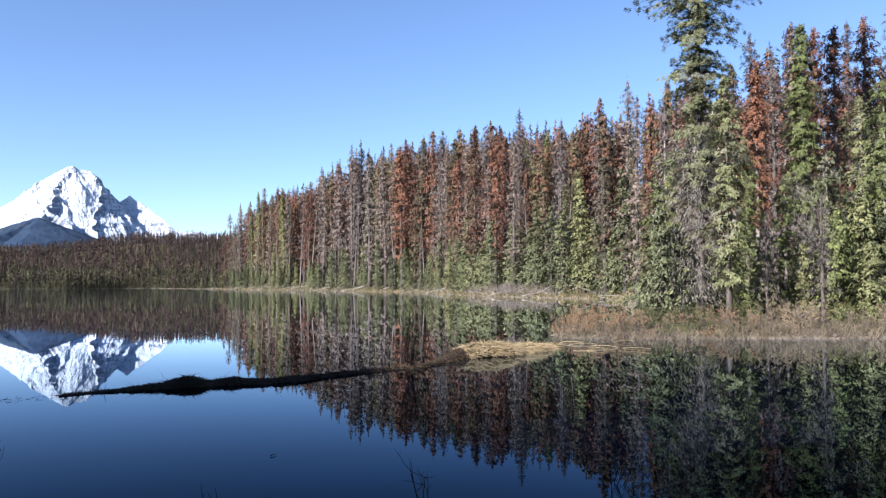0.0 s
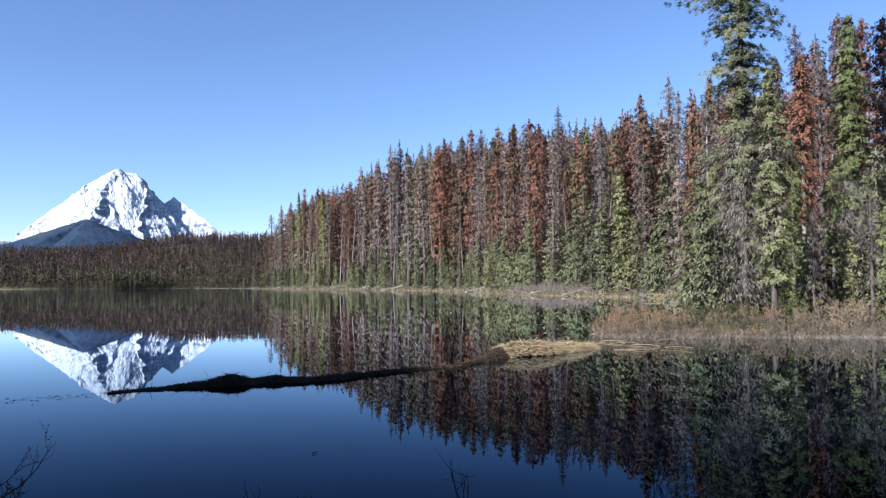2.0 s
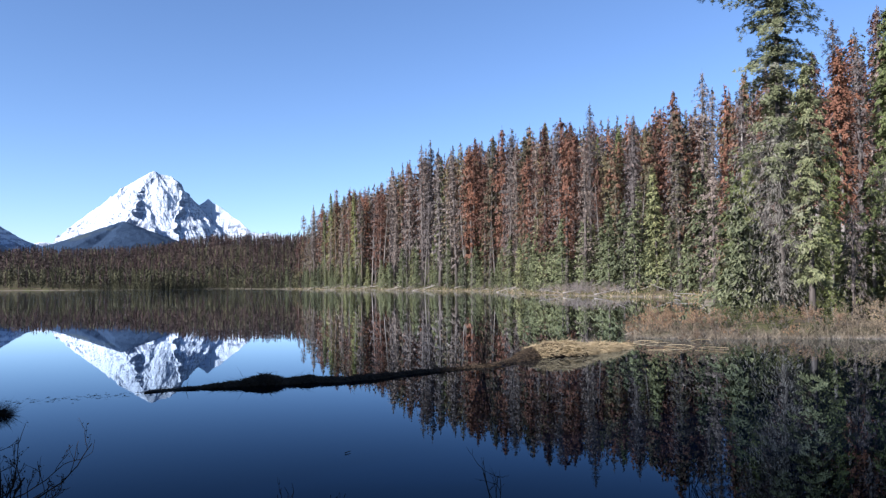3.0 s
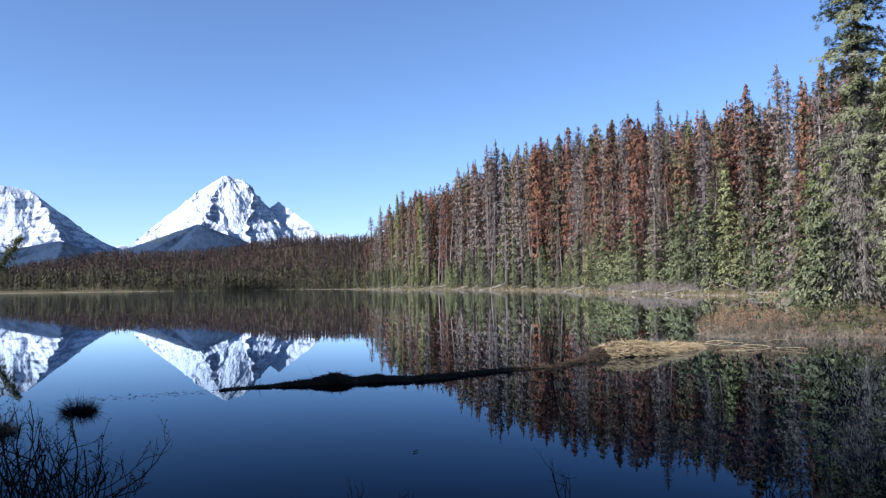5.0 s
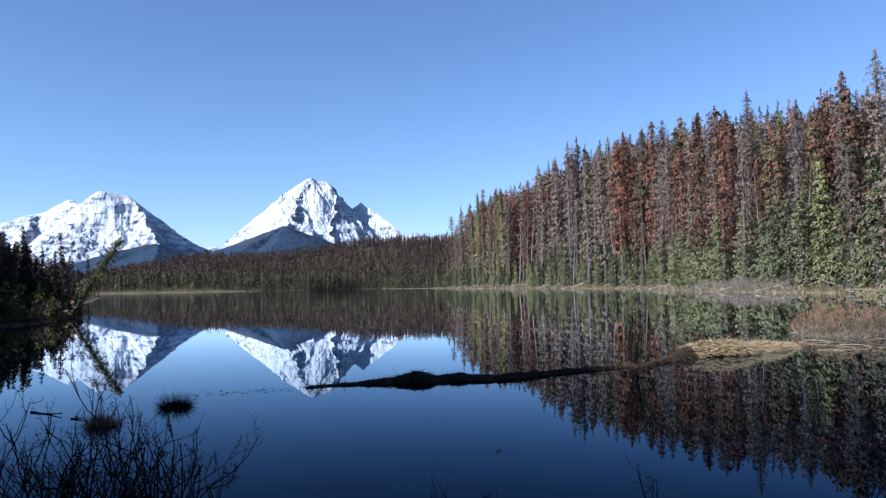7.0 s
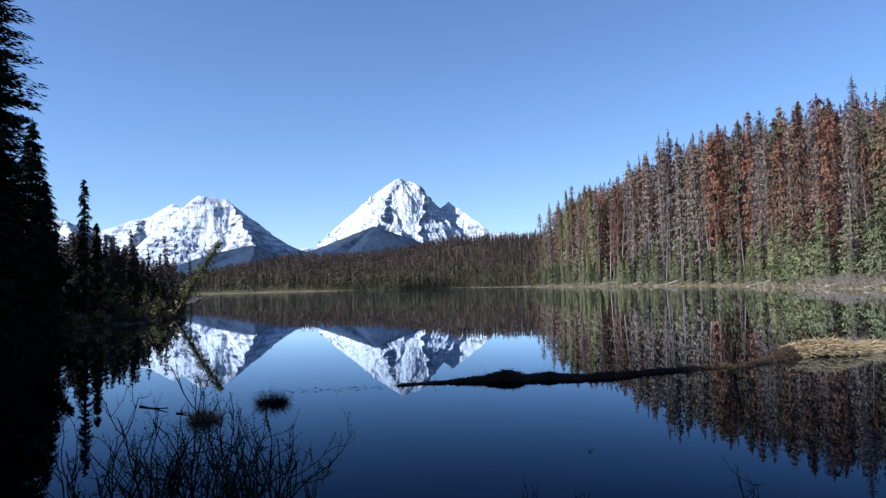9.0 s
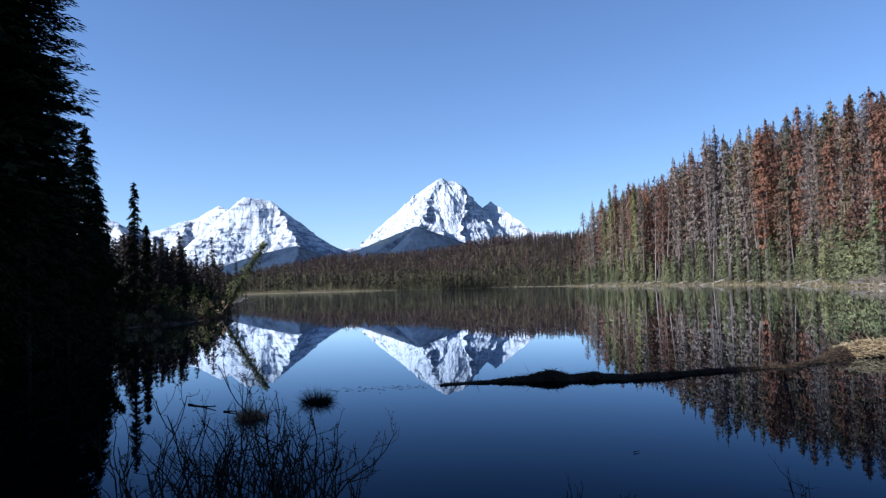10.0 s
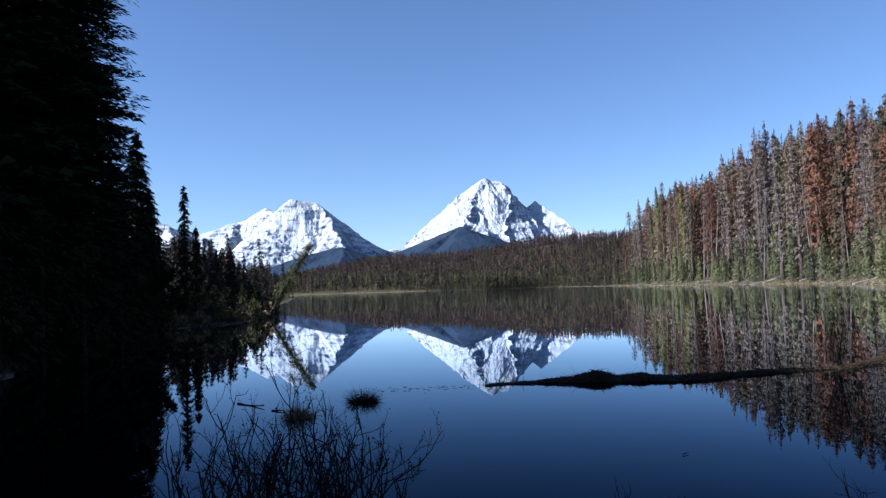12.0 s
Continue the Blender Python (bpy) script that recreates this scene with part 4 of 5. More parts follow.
def shade_stand():
    """The wood on the sunny side of the shaded bank: unseen spruces added to keep the near shore dark."""
    def dim(seed):
        H = 19.5 + 2 * math.sin(seed)
        return lambda: conifer("spruce_tree", "tall unseen spruce added to shade the near shore", seed, H, 2.6, SPRUCE_DIM, BARK_DARK, 0, group="spruces on the shaded bank", z0=0.05,
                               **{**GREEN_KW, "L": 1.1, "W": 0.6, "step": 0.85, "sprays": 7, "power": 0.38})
    rnd.seed(23)
    stock = Stock([dim(s) for s in (331, 332, 333)])
    k = 0
    for i in range(5):
        for j in range(23):
            x, y = -17.5 - 3.6 * i + rnd.uniform(-1.2, 1.2), -38 + 3.0 * j + rnd.uniform(-1.3, 1.3)
            if y > 0 and math.degrees(math.atan2(x, y)) > -38:
                continue
            # rows of these unseen blockers step up, which sets the shadow's edge
            stock.plant(k, spot(x, y, 1.5, (0.72, 0.81, 0.89, 0.95, 1.0)[i] * rnd.uniform(0.95, 1.05)))
            k += 1
    for i in range(46):
        az, d = rnd.uniform(-62, -33), rnd.uniform(38, 76)
        x, y = polar(az, d)
        # gap left among the blockers so sun reaches the leaning spruce
        if abs((x + 13) * 0.325 - (y - 57) * 0.945) < 6:
            continue
        stock.plant(k, spot(*polar(az, d), 1.5, rnd.uniform(0.8, 1.0)))
        k += 1
    for az, d in ((-33, 46), (-31, 52), (-31.5, 66), (-28.5, 70), (-26.5, 64), (-33, 74), (-30, 80), (-27, 80)):
        stock.plant(k, spot(*polar(az, d), 1.5, rnd.uniform(0.75, 0.95)))
        k += 1
    # the darker wood further along the same bank
    def slim(seed):
        H = 6.8 + 1.2 * math.sin(seed)
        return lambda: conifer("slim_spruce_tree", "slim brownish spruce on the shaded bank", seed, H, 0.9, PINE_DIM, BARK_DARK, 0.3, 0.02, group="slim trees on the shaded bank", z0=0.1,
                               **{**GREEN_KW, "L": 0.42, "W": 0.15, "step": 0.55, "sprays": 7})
    thin = Stock([slim(s) for s in (341, 342, 343, 344)])
    k = 0
    while k < 170:
        az, d = rnd.uniform(-19.5, -12.2), rnd.uniform(64, 118)
        x, y = polar(az, d)
        if shore(np.array([x]), np.array([y]))[0] < 0.8:
            continue
        top = np.interp(az, [-19, -17, -15.3, -13, -12], [3.7, 3.45, 2.6, 1.6, 1.1]) * rnd.uniform(0.80, 1.0)
        tall = d * math.tan(radians(top)) + 1.8 - float(land(np.array([x]), np.array([y]))[0])
        thin.plant(k, spot(x, y, 2, max(0.25, tall / 6.8)))
        k += 1
    for k in range(120):
        y = 92 + 130 * rnd.random()
        x0 = np.interp(y, [66, 112, 185, 250], [-16, -25, -37, -51])
        thin.plant(rnd.randrange(4), spot(x0 - 1.0 - 26 * rnd.random(), y, 2, rnd.uniform(0.75, 1.25)))


# brown dead needles, dimmed so the colour holds the bank's shade
PINE_DIM = foliage("shade_dimmed_brown_needles", (0.016, 0.012, 0.008), (0.030, 0.022, 0.015), (0.052, 0.038, 0.027))
shade_stand()


# ---------------------------------------------------------------- the spit of dead grass
SPIT = [(0.05, 13.9), (0.8, 14.2), (1.8, 14.25), (2.3, 14.25), (2.75, 14.3), (3.1, 14.15), (3.5, 14.3), (4.0, 14.0), (4.75, 14.1), (5.3, 14.4), (6.0, 14.6), (7.0, 14.85), (8.0, 15.15),
        (8.9, 15.8), (9.5, 16.35), (10.3, 16.5), (10.9, 16.5), (11.3, 16.65), (12.1, 17.0), (12.8, 17.3), (13.2, 17.5)]
SPIT_HIGH = [0.01, 0.04, 0.08, 0.12, 0.21, 0.12, 0.15, 0.12, 0.10, 0.09, 0.08, 0.08, 0.085, 0.10, 0.25, 0.40, 0.34, 0.15, 0.25, 0.15, 0.03]
SPIT_WIDE = [0.03, 0.08, 0.15, 0.20, 0.27, 0.24, 0.24, 0.20, 0.18, 0.16, 0.15, 0.17, 0.20, 0.25, 0.34, 0.42, 0.40, 0.32, 0.38, 0.28, 0.12]


def spit_at(u):
    i = u * (len(SPIT) - 1)
    k = np.arange(len(SPIT))
    x, y = np.interp(i, k, [p[0] for p in SPIT]), np.interp(i, k, [p[1] for p in SPIT])
    return x, y, np.interp(i, k, SPIT_HIGH), np.interp(i, k, SPIT_WIDE)


def build_spit():
    n, m = 150, 13
    u = np.linspace(0, 1, n)
    x, y, h, w = spit_at(u)
    tx, ty = np.gradient(x), np.gradient(y)
    q = np.hypot(tx, ty)
    nx, ny = -ty / q, tx / q
    c = np.linspace(-1, 1, m)
    X = x[:, None] + nx[:, None] * w[:, None] * c
    Y = y[:, None] + ny[:, None] * w[:, None] * c
    Z = h[:, None] * (1 - c**2) ** 0.8 * (0.94 + 0.10 * ripple(X, Y, 4.0) + 0.12 * ripple(X, Y, 11.0)) - 0.03 - 0.2 * (np.abs(c) > 0.99)
    i = np.arange(n - 1)[:, None] * m + np.arange(m - 1)
    f = np.stack([i, i + 1, i + 1 + m, i + m], -1).reshape(-1, 4)
    spit = new("grass_spit", mesh_of("grass_spit", np.stack([X, Y, Z], -1).reshape(-1, 3), f, [MAT_EARTH], smooth=True))
    tagged(spit, "low spit of matted dead grass lying in the water", "grass bank", kind="structure")
    rng = np.random.default_rng(5)
    # darkened sedge paints the shaded stretch; pale straw covers the sunlit end
    for name, label, lo, hi, cnt, mat, L, W in (("sedge", "matted sedge along the spit, darkened for its shade", 0.05, 0.72, 11000, SEDGE, 0.12, 0.012),
                                                ("sedge_strand", "long thin strands arching over the spit, darkened for its shade", 0.10, 0.62, 900, SEDGE, 0.42, 0.006),
                                                ("dead_grass", "straw-coloured dead grass draped over the spit", 0.705, 0.985, 15000, STRAW, 0.30, 0.010)):
        uu = rng.uniform(lo, hi, cnt)
        px, py, ph, pw = spit_at(uu)
        a, b, _, _ = spit_at(np.clip(uu + 0.002, 0, 1))
        tx, ty = a - px, b - py
        q = np.hypot(tx, ty) + 1e-9
        cc = rng.uniform(-0.95, 0.95, cnt)
        X, Y = px - ty / q * pw * cc, py + tx / q * pw * cc
        Z = ph * (1 - cc**2) ** 0.8 * (0.94 + 0.10 * ripple(X, Y, 4.0) + 0.12 * ripple(X, Y, 11.0)) - 0.025
        lump = 0.5 + 0.5 * ripple(X, Y, 3.1)
        d = np.stack([-ty / q * cc * 1.2 + rng.normal(size=cnt) * 0.55, tx / q * cc * 1.2 + rng.normal(size=cnt) * 0.55, rng.uniform(-0.45, 0.22, cnt)], 1)
        v, f = blades(np.stack([X, Y, Z], 1), d, L * rng.uniform(0.4, 1.1, cnt) * (0.5 + 0.6 * lump), W * rng.uniform(0.6, 1.4, cnt), rng)
        tagged(new(name, mesh_of(name, v, f, [mat])), label, "grass", kind="stuff")


# brown mat earth, darkened to include the shade over the spit
m_, n_, l_, b_ = material("shade_dark_mat_earth", 0.95, 0.1)
l_.new(ramp(n_, l_, noise_of(n_, l_, 9, 6), [(0.3, (0.014, 0.010, 0.007)), (0.7, (0.046, 0.034, 0.022))]), b_.inputs["Base Color"])
MAT_EARTH = m_
build_spit()


# ---------------------------------------------------------------- shrubs
def twig_arrays(seed, H, spread, stems, forks, thick, lean=(0, 0), segs=4):
    """Bare branching stems; also the tips, for leaves."""
    rng = np.random.default_rng(seed)
    pieces, tips = [], []

    def grow(p, d, length, r, depth):
        n = segs
        pts = [p]
        for _ in range(n):
            d = d + rng.normal(size=3) * 0.15 + np.array([0, 0, 0.10])
            d = d / np.linalg.norm(d)
            pts.append(pts[-1] + d * length / n)
        pieces.append(tube(pts, np.linspace(r, r * 0.6, n + 1), 3))
        tips.extend((q, d) for q in pts[1:])
        if depth > 0:
            for _ in range(rng.integers(1, 4)):
                k = rng.integers(1, n + 1)
                side = rng.normal(size=3) * 0.6 + d
                grow(pts[k], side / np.linalg.norm(side), length * rng.uniform(0.35, 0.65), r * 0.6, depth - 1)

    for _ in range(stems):
        a = rng.uniform(0, 6.28)
        d = np.array([math.cos(a) * spread + lean[0], math.sin(a) * spread + lean[1], 1.0])
        base = np.array([math.cos(a), math.sin(a), 0]) * spread * 0.35 * H * rng.random() - np.array([0, 0, 0.12])
        grow(base, d / np.linalg.norm(d), H * rng.uniform(0.5, 0.8), thick, forks)
    return pieces, tips, rng


def shrub(name, label, seed, H, spread, stems, forks, thick, barkm, leafm=None, leaves=0, leaf=0.05, group="", lean=(0, 0), segs=2):
    pieces, tips, rng = twig_arrays(seed, H, spread, stems, forks, thick, lean, segs)
    thing = tagged(new(name), label, "shrub", group)
    v, f = joined(pieces)
    tagged(part("twigwork", mesh_of("twigwork", v, f, [barkm]), thing), kind="stuff")
    if leafm:
        k = rng.integers(0, len(tips), leaves)
        p = np.array([tips[i][0] for i in k]) + rng.normal(size=(leaves, 3)) * min(0.06, 0.4 * leaf)
        d = np.array([tips[i][1] for i in k]) + rng.normal(size=(leaves, 3)) * 0.8
        v, f = blades(p, d, leaf * rng.uniform(0.6, 1.4, leaves), leaf * 0.5 * rng.uniform(0.6, 1.4, leaves), rng)
        tagged(part("foliage", mesh_of("foliage", v, f, [leafm]), thing), kind="stuff")
    return thing


def right_shrubs():
    rust = Stock([lambda s=s: shrub("shrub", "low rusty-leaved shrub on the grassy point", s, 1.0, 0.75, 10, 2, 0.008, BARK_MID, SHRUB_RUST, 3000, 0.036, "shrubs on the point") for s in (401, 402, 403)])
    tan = Stock([lambda s=s: shrub("dry_shrub", "dry tan shrub with bare twigs at the water", s, 1.0, 0.8, 10, 2, 0.008, BARK_MID, SHRUB_TAN, 1900, 0.036, "shrubs on the point") for s in (411, 412, 413)])
    olive = Stock([lambda s=s: shrub("green_shrub", "olive-green shrub under the trees", s, 1.2, 0.7, 7, 2, 0.008, BARK_GREY, SHRUB_GREEN, 1500, 0.055, "shrubs on the point") for s in (421, 422)])
    edge = [(17.2, 22.3), (16.2, 20.3), (17.2, 18.9), (20.5, 17.4), (24.5, 15.2), (34, 12.6), (41, 10.8)]
    s = 0.0
    while True:
        here = along(edge, s)
        if here is None:
            break
        x, y = here
        for deep in (0.15, 1.4, 3.0, 4.8):
            ox, oy = x + deep * 0.75 + rnd.uniform(-0.5, 0.5), y + deep * 0.65 + rnd.uniform(-0.5, 0.5)
            pick = rnd.random()
            size = rnd.uniform(0.75, 1.2) * (0.55 if deep < 1 else 0.78)
            if s < 8 and pick < 0.8:
                rust.plant(rnd.randrange(3), spot(ox, oy, 6, size))
            elif pick < 0.72:
                tan.plant(rnd.randrange(3), spot(ox, oy, 6, size))
            else:
                olive.plant(rnd.randrange(2), spot(ox, oy, 6, size))
        s += 0.95
    # along the far bank
    s = 2.0
    while True:
        here = along(BANK[:9], s)
        if here is None:
            break
        m = spot(here[0] + rnd.uniform(1.0, 3.0), here[1], 8, rnd.uniform(0.9, 1.6))
        (tan if rnd.random() < 0.6 else olive).plant(rnd.randrange(2), m)
        s += rnd.uniform(3.0, 8.0)
    grey = Stock([lambda s=s: shrub("bare_shrub", "leafless grey brush on the far shore", s, 1.5, 0.9, 12, 3, 0.012, BARK_PALE, PINE_GREY, 900, 0.07, "brush on the far shore") for s in (441, 442, 443)])
    for k in range(30):
        az, d = rnd.uniform(31.0, 37.5), rnd.uniform(0.3, 5.0)
        x, y = polar(az, float(np.interp(az, [30, 31, 36, 40], [118, 116, 100, 92])) + 0.8 + d)
        grey.plant(k, spot(x, y, 8, rnd.uniform(0.7, 1.15)))
    dark = Stock([lambda s=s: shrub("dark_shrub", "dark leafy shrub on the shaded bank", s, 1.2, 0.7, 7, 2, 0.008, BARK_DARK, SPRUCE_DIM, 1000, 0.10, "shrubs on the shaded bank") for s in (431, 432)])
    # on the shaded bank
    for k in range(30):
        y = rnd.uniform(38, 62)
        x0 = np.interp(y, [38, 42, 46, 55, 62], [-17, -15.4, -13.0, -12.6, -14.5])
        dark.plant(k, spot(x0 - rnd.uniform(0.4, 5), y, 10, rnd.uniform(0.8, 1.5)))


right_shrubs()


def bank_grass():
    rng = np.random.default_rng(77)
    edges = (("point_grass", "dry tan grass fringing the point", [(17.2, 22.3), (16.0, 20.3), (17.2, 18.9), (20.5, 17.4), (24.5, 15.2), (34, 12.6), (43, 10.2)], 14000, SHRUB_TAN, 0.34, 0.02, 2.6),
             ("shore_grass", "dark grass on the shaded bank", [(-9.5, 14), (-11.5, 21), (-16, 29), (-18, 36), (-15.4, 42), (-13.0, 46), (-12.6, 55), (-15.5, 66)], 16000, SEDGE, 0.45, 0.03, 3.5),
             ("bank_brush", "low dry brush along the far bank", BANK, 4200, SHRUB_TAN, 0.7, 0.07, 3.0),
             ("bank_greenery", "low olive brush along the far bank", BANK, 3400, SHRUB_GREEN, 0.8, 0.09, 3.5))
    for name, label, line, n, mat, L, W, deep in edges:
        p = np.array(line)
        seg = np.hypot(*np.diff(p, axis=0).T)
        at_ = rng.uniform(0, seg.sum(), n)
        cum = np.concatenate([[0], np.cumsum(seg)])
        x, y = np.interp(at_, cum, p[:, 0]) + rng.normal(size=n) * 0.3 * deep, np.interp(at_, cum, p[:, 1]) + rng.normal(size=n) * 0.3 * deep
        sd = shore(x, y)
        keep = (sd > -0.35) & (sd < deep)
        x, y = x[keep], y[keep]
        k = len(x)
        z = np.maximum(land(x, y), -0.05) - 0.02
        d = np.stack([rng.normal(size=k) * 0.6, rng.normal(size=k) * 0.6, rng.uniform(0.3, 1.0, k)], 1)
        v, f = blades(np.stack([x, y, z], 1), d, L * rng.uniform(0.5, 1.3, k), W * rng.uniform(0.6, 1.4, k), rng)
        tagged(new(name, mesh_of(name, v, f, [mat])), label, "grass", kind="stuff")


bank_grass()


def bank_thicket():
    """Small dark spruces and brush low on the shaded bank."""
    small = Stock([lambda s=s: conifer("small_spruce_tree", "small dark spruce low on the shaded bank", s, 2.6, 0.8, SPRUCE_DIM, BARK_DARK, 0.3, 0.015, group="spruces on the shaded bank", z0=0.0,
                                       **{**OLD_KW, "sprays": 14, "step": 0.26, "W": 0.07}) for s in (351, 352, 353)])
    for k in range(34):
        y = rnd.uniform(40, 60)
        x0 = np.interp(y, [40, 42, 46, 55, 60], [-16.5, -15.4, -13.0, -12.6, -14.0])
        small.plant(k, spot(x0 - 0.5 - 5.5 * rnd.random(), y, 6, rnd.uniform(0.45, 1.0)))


bank_thicket()


def near_shrubs():
    g = "bare willow stems by the near shore"
    for k, (az, d, H, stems) in enumerate(((-19.5, 6.6, 0.75, 9), (-17.2, 6.3, 0.9, 14), (-15.6, 6.0, 0.85, 20), (-13.8, 6.3, 0.95, 22), (-12.2, 5.9, 0.8, 22), (-10.6, 6.2, 0.95, 22),
                                           (-9.0, 6.0, 0.85, 20), (-7.6, 6.2, 0.95, 20), (-6.2, 6.5, 0.9, 11), (-3.3, 6.1, 0.70, 4), (-14.6, 7.2, 1.1, 7), (-8.4, 7.0, 1.1, 7), (-11.5, 7.4, 1.1, 6))):
        x, y = polar(az, d)
        t = shrub("willow_shrub", "bare dark willow stems standing in the shallows", 501 + k, H * 1.08, 0.42, max(3, int(0.6 * stems)), 3, 0.0095, WILLOW, WILLOW, 260, 0.020, group=g, segs=5)
        t.matrix_basis = pose(x, y, 0.0, 0, 0, 40 * k)
    for k, (az, d, H, stems) in enumerate(((12.4, 6.7, 0.32, 4), (16.0, 6.6, 0.22, 3), (27.8, 6.6, 0.55, 4), (41, 7.2, 0.5, 5), (0.5, 6.6, 0.2, 3))):
        x, y = polar(az, d)
        t = shrub("water_twig", "thin bare twig standing out of the water", 521 + k, H, 0.35, stems, 2, 0.005, WILLOW, group=g, segs=4)
        t.matrix_basis = pose(x, y, 0.0, 0, 0, 70 * k)
    t = shrub("sapling", "thin bare sapling growing on the spit", 530, 1.6, 0.16, 10, 3, 0.009, WILLOW, group=g, segs=4)
    t.matrix_basis = pose(7.6, 15.1, 0.03, 0, 0, 0)
    rng = np.random.default_rng(9)
    for k, (az, d, r, H, mat, label) in enumerate(((-10.9, 11.4, 0.24, 0.26, SHRUB_RUST, "brown sedge tussock standing in the water"), (-6.2, 12.6, 0.28, 0.28, WILLOW, "dark round sedge tussock in the water"))):
        x, y = polar(az, d)
        n = 900
        a, q = rng.uniform(0, 6.28, n), r * np.sqrt(rng.random(n))
        p = np.stack([q * np.cos(a) * 0.5, q * np.sin(a) * 0.5, np.full(n, -0.03)], 1)
        dd = np.stack([q * np.cos(a) * 3 + rng.normal(size=n) * 0.45, q * np.sin(a) * 3 + rng.normal(size=n) * 0.45, rng.uniform(0.1, 1.0, n)], 1)
        v, f = blades(p, dd, H * rng.uniform(0.4, 1.2, n) * (1 + 0.5 * (rng.random(n) > 0.95)), np.full(n, 0.007), rng)
        ob = new("sedge_tussock", mesh_of("sedge_tussock", v, f, [mat]))
        ob.matrix_basis = pose(x, y, 0)
        tagged(ob, label, "grass tuft")


near_shrubs()


# ---------------------------------------------------------------- driftwood
def log(name, label, seed, length, r0, mat, stubs=3):
    rng = np.random.default_rng(seed)
    t = np.linspace(0, 1, 9)
    pts = np.stack([length * (t - 0.5), 0.03 * length * np.sin(3 * t + seed), 0.012 * length * np.sin(5 * t + seed * 2)], 1)
    pieces = [tube(pts, r0 * (1 - 0.65 * t), 7)]
    for _ in range(stubs):
        k = rng.integers(2, 8)
        d = np.array([0.5, rng.normal(), abs(rng.normal()) + 0.2])
        d /= np.linalg.norm(d)
        pieces.append(tube([pts[k], pts[k] + d * length * 0.06, pts[k] + d * length * 0.12 * rng.uniform(0.6, 1.6)], [r0 * 0.3, r0 * 0.2, r0 * 0.05], 4))
    v, f = joined(pieces)
    ob = new(name, mesh_of(name, v, f, [mat], smooth=True))
    return tagged(ob, label, "log", "driftwood on the far shore")


def driftwood():
    stock = Stock([lambda s=s: log("drift_log", "bleached fallen trunk lying along the shore", s, 5.5 + s % 3, 0.085, BARK_GREY) for s in (601, 602, 603, 604, 605)])
    s = 1.0
    while True:
        here = along(BANK, s)
        if here is None:
            break
        x, y = here[0] + rnd.uniform(-0.3, 3.5), here[1]
        z = max(float(land(np.array([x]), np.array([y]))[0]), 0) + 0.10
        m = pose(x, y, z, 0, rnd.uniform(-5, 5) - (12 if rnd.random() < 0.35 else 0), 90 + rnd.uniform(-40, 40))
        stock.plant(rnd.randrange(5), m)
        s += rnd.uniform(3.0, 8.0)


driftwood()


def slope_logs():
    """Fallen trunks on the slope between the standing ones."""
    stock = Stock([lambda s=s: log("fallen_trunk", "grey fallen trunk lying on the wooded slope", s, 7.0, 0.10, BARK_PALE) for s in (611, 612, 613)])
    for k in range(60):
        here = along(BANK, rnd.uniform(20, 230))
        x, y = here[0] + rnd.uniform(1.5, 6.5), here[1]
        z = float(land(np.array([x]), np.array([y]))[0]) + 0.45
        stock.plant(k, pose(x, y, z, 0, -rnd.uniform(8, 26), rnd.uniform(-70, 70)))


slope_logs()


def bent_reeds():
    """Pale dead stems bent into the water off the point."""
    rng = np.random.default_rng(41)
    pieces = []
    for _ in range(14):
        az, d = rng.uniform(36.0, 42.5), rng.uniform(20.5, 25.5)
        x, y = polar(az, d)
        if shore(np.array([x]), np.array([y]))[0] > 0.3:
            continue
        a, w, h = rng.uniform(0, 6.28), rng.uniform(0.4, 1.0), rng.uniform(0.02, 0.10)
        t = np.linspace(0, math.pi * rng.uniform(0.7, 1.0), 7)
        pts = np.stack([x + np.cos(a) * w * (1 - np.cos(t)) / 2, y + np.sin(a) * w * (1 - np.cos(t)) / 2, h * np.sin(t) - 0.01], 1)
        pieces.append(tube(pts, np.full(7, 0.006), 3))
    v, f = joined(pieces)
    tagged(new("bent_reed", mesh_of("bent_reed", v, f, [STRAW])), "pale dead reeds bent over in the shallows", "reeds", kind="stuff")
    # the drowned grass that reaches on from the spit
    n = 200
    u = 0.5 * rng.random(n)
    x, y = 12.2 + 3.6 * u + rng.normal(size=n) * 0.15, 17.4 + 2.2 * u + rng.normal(size=n) * 0.2
    d = np.stack([rng.normal(size=n) + 0.8, rng.normal(size=n) * 0.5, rng.uniform(-0.02, 0.12, n)], 1)
    v, f = blades(np.stack([x, y, np.full(n, 0.005)], 1), d, rng.uniform(0.15, 0.5, n), rng.uniform(0.006, 0.016, n), rng)
    tagged(new("drowned_grass", mesh_of("drowned_grass", v, f, [STRAW])), "pale dead grass floating between spit and point", "grass", kind="stuff")


bent_reeds()


def point_undergrowth():
    """Low spruces that close the gaps between the trunks on the point."""
    small = Stock([lambda s=s: conifer("small_spruce_tree", "small bushy green spruce on the grassy point", s, 3.4, 1.15, (SPRUCE, SPRUCE_YOUNG, SPRUCE_OLD)[s % 3], BARK_MID, 0.4, 0.014, group="trees on the grassy point", z0=0.0,
                                       **{**OLD_KW, "sprays": 42, "step": 0.28, "per": 8, "W": 0.07, "power": 0.75}) for s in (711, 712, 713)])
    for k in range(44):
        az, d = 43.8 + 19.5 * (k + rnd.random()) / 44, rnd.uniform(33.5, 46)
        if 51.6 < az < 52.6:
            continue
        small.plant(rnd.randrange(3), spot(*polar(az, d), 3, rnd.uniform(0.55, 1.45)))


point_undergrowth()


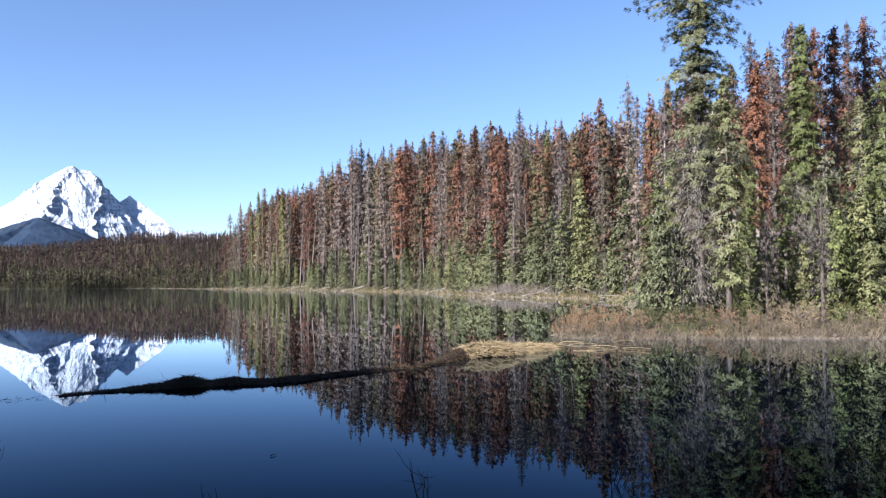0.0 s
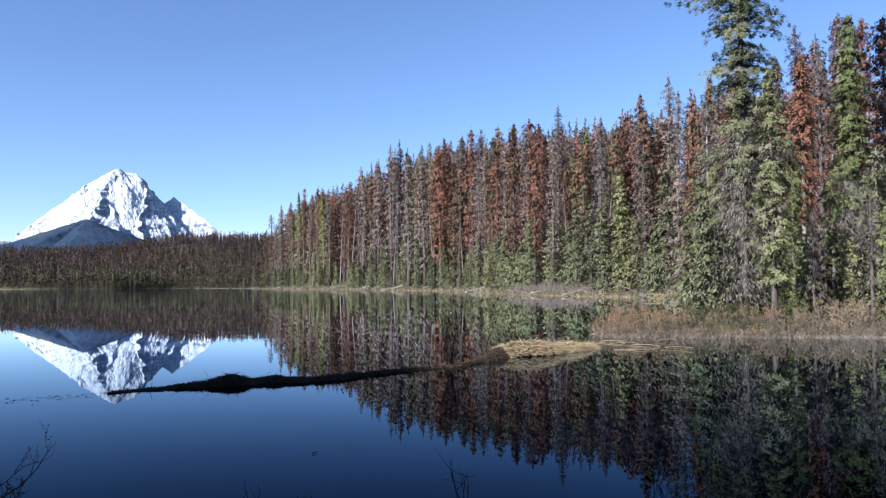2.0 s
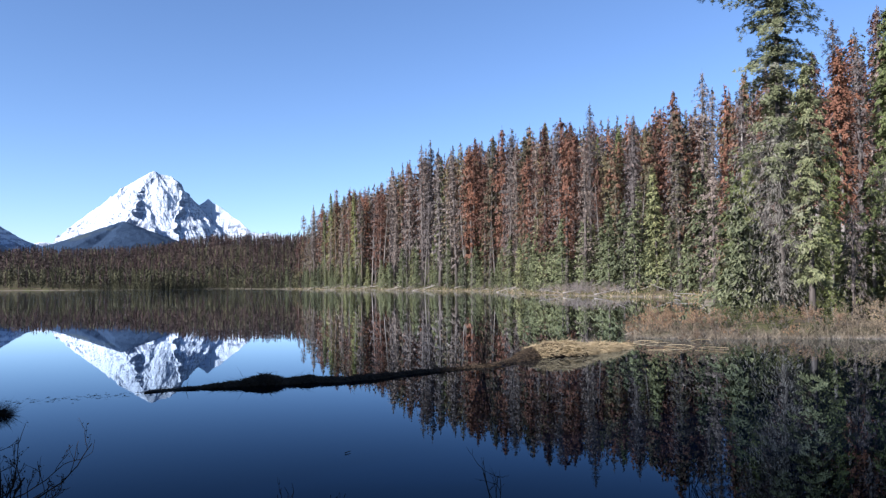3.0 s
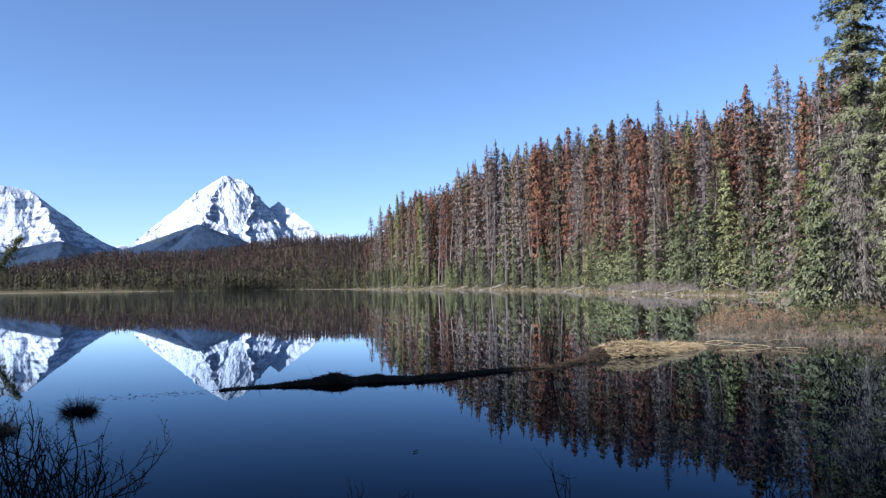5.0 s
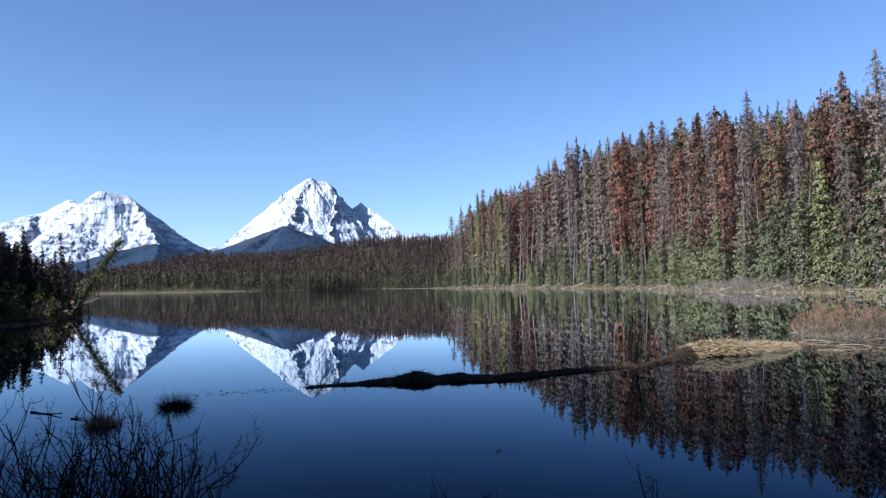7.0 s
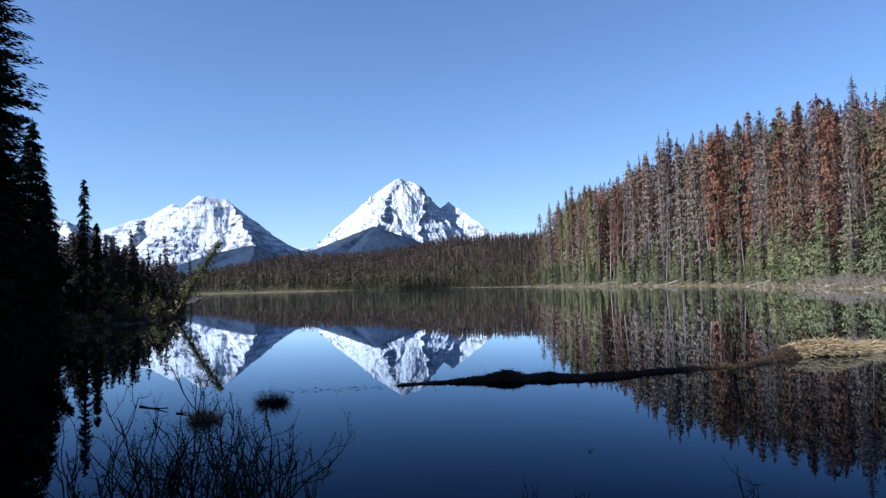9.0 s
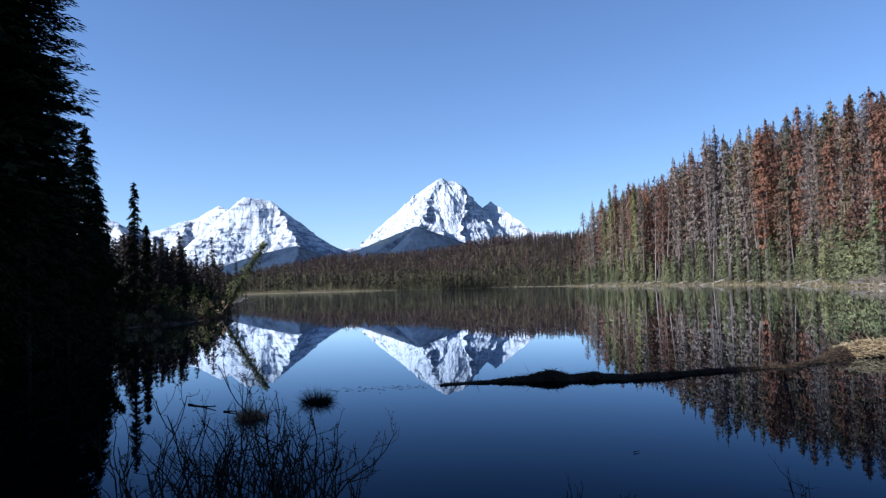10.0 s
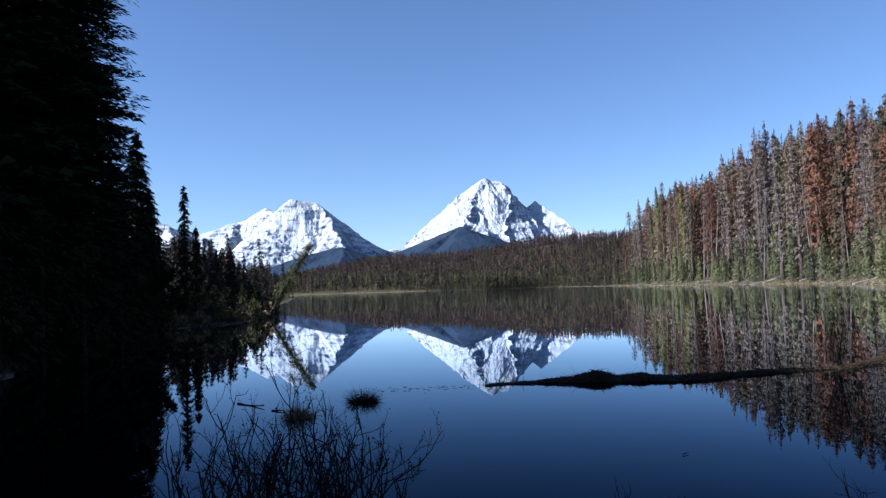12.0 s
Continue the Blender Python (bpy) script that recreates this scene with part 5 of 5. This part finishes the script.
def point_snags():
    """Dead spruces with hanging grey limbs among the green ones."""
    for k, (az, d, H, R) in enumerate(((55.2, 33, 5.0, 1.0), (51.8, 33.5, 4.2, 0.9), (46.6, 36.5, 7.5, 1.0), (60.0, 33, 4.5, 1.0))):
        t = conifer("dead_spruce_tree", "small dead spruce with hanging grey limbs", 700 + k, H, R, PINE_GREY, BARK_MID, 1.0, 0.020, group="trees on the grassy point", z0=0.02,
                    **{**OLD_KW, "sprays": 30, "L": 0.22, "W": 0.018, "droop": 0.8, "sag": 1.0})
        stand(t, *polar(az, d))


point_snags()


# ---------------------------------------------------------------- small things on the water
def floats():
    for k, (az, d, length, r0, turn, lab) in enumerate(((-14.2, 12.9, 0.75, 0.020, -46, "dark waterlogged stick floating by the tussock"), (-12.3, 12.1, 0.26, 0.016, -35, "short dark stick floating by the tussock"),
                                                        (16.8, 8.4, 0.10, 0.006, 35, "small curved twig floating on the lake"), (4.6, 14.1, 0.9, 0.022, 8, "dark branch at the tip of the spit"))):
        ob = log("floating_stick", lab, 620 + k, length, r0, BARK_DARK, 1)
        ob["category"], ob["group"] = "stick", "sticks on the water"
        ob.matrix_basis = pose(*polar(az, d), 0.012, 0, -2, turn)
    rng = np.random.default_rng(31)
    n = 170
    a = np.radians(rng.uniform(-7.5, 4.0, n))
    d = 13.9 + rng.normal(size=n) * 0.22
    p = np.stack([d * np.sin(a), d * np.cos(a), np.full(n, 0.004)], 1)
    way = np.stack([rng.normal(size=n), rng.normal(size=n) * 0.3, np.full(n, 0.02)], 1)
    v, f = blades(p, way, rng.uniform(0.03, 0.10, n), rng.uniform(0.003, 0.009, n), rng)
    tagged(new("flotsam", mesh_of("flotsam", v, f, [SEDGE])), "specks of dead sedge drifting off the spit", "flotsam", kind="stuff")


floats()


def shaded_edge():
    """Low brush that hangs over the water along the shaded bank."""
    rng = random.Random(77)
    for k in range(34):
        az = -21.5 + 9.3 * (k + rng.random()) / 34
        edge = np.interp(az, [-22, -20, -18, -16, -15, -14, -13, -12.2], [43.2, 44.7, 46.2, 47.7, 49.7, 52.7, 56.5, 76])
        tall = rng.uniform(0.5, 1.3)
        ob = shrub("bank_shrub", "low dark olive brush on the shaded bank edge", 900 + k, tall, 0.75, 4, 1, 0.012, BARK_DARK, SHRUB_GREEN if k % 3 else SHRUB_TAN, 260, 0.15, group="brush on the shaded bank")
        stand(ob, *polar(az, edge + rng.uniform(0.0, 1.8)), rng.uniform(0, 360))

    for k in range(44):
        x, y = along([(-14.6, 43.5), (-12.7, 47), (-12.4, 55), (-15.3, 66), (-24, 112)], 0.8 + 1.9 * k if k < 11 else 20 + 1.55 * (k - 11))
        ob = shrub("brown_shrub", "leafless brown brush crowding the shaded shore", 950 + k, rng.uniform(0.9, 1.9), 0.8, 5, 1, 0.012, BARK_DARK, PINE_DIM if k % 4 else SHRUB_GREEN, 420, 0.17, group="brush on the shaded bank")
        stand(ob, x - rng.uniform(0.1, 1.6), y, rng.uniform(0, 360))


shaded_edge()
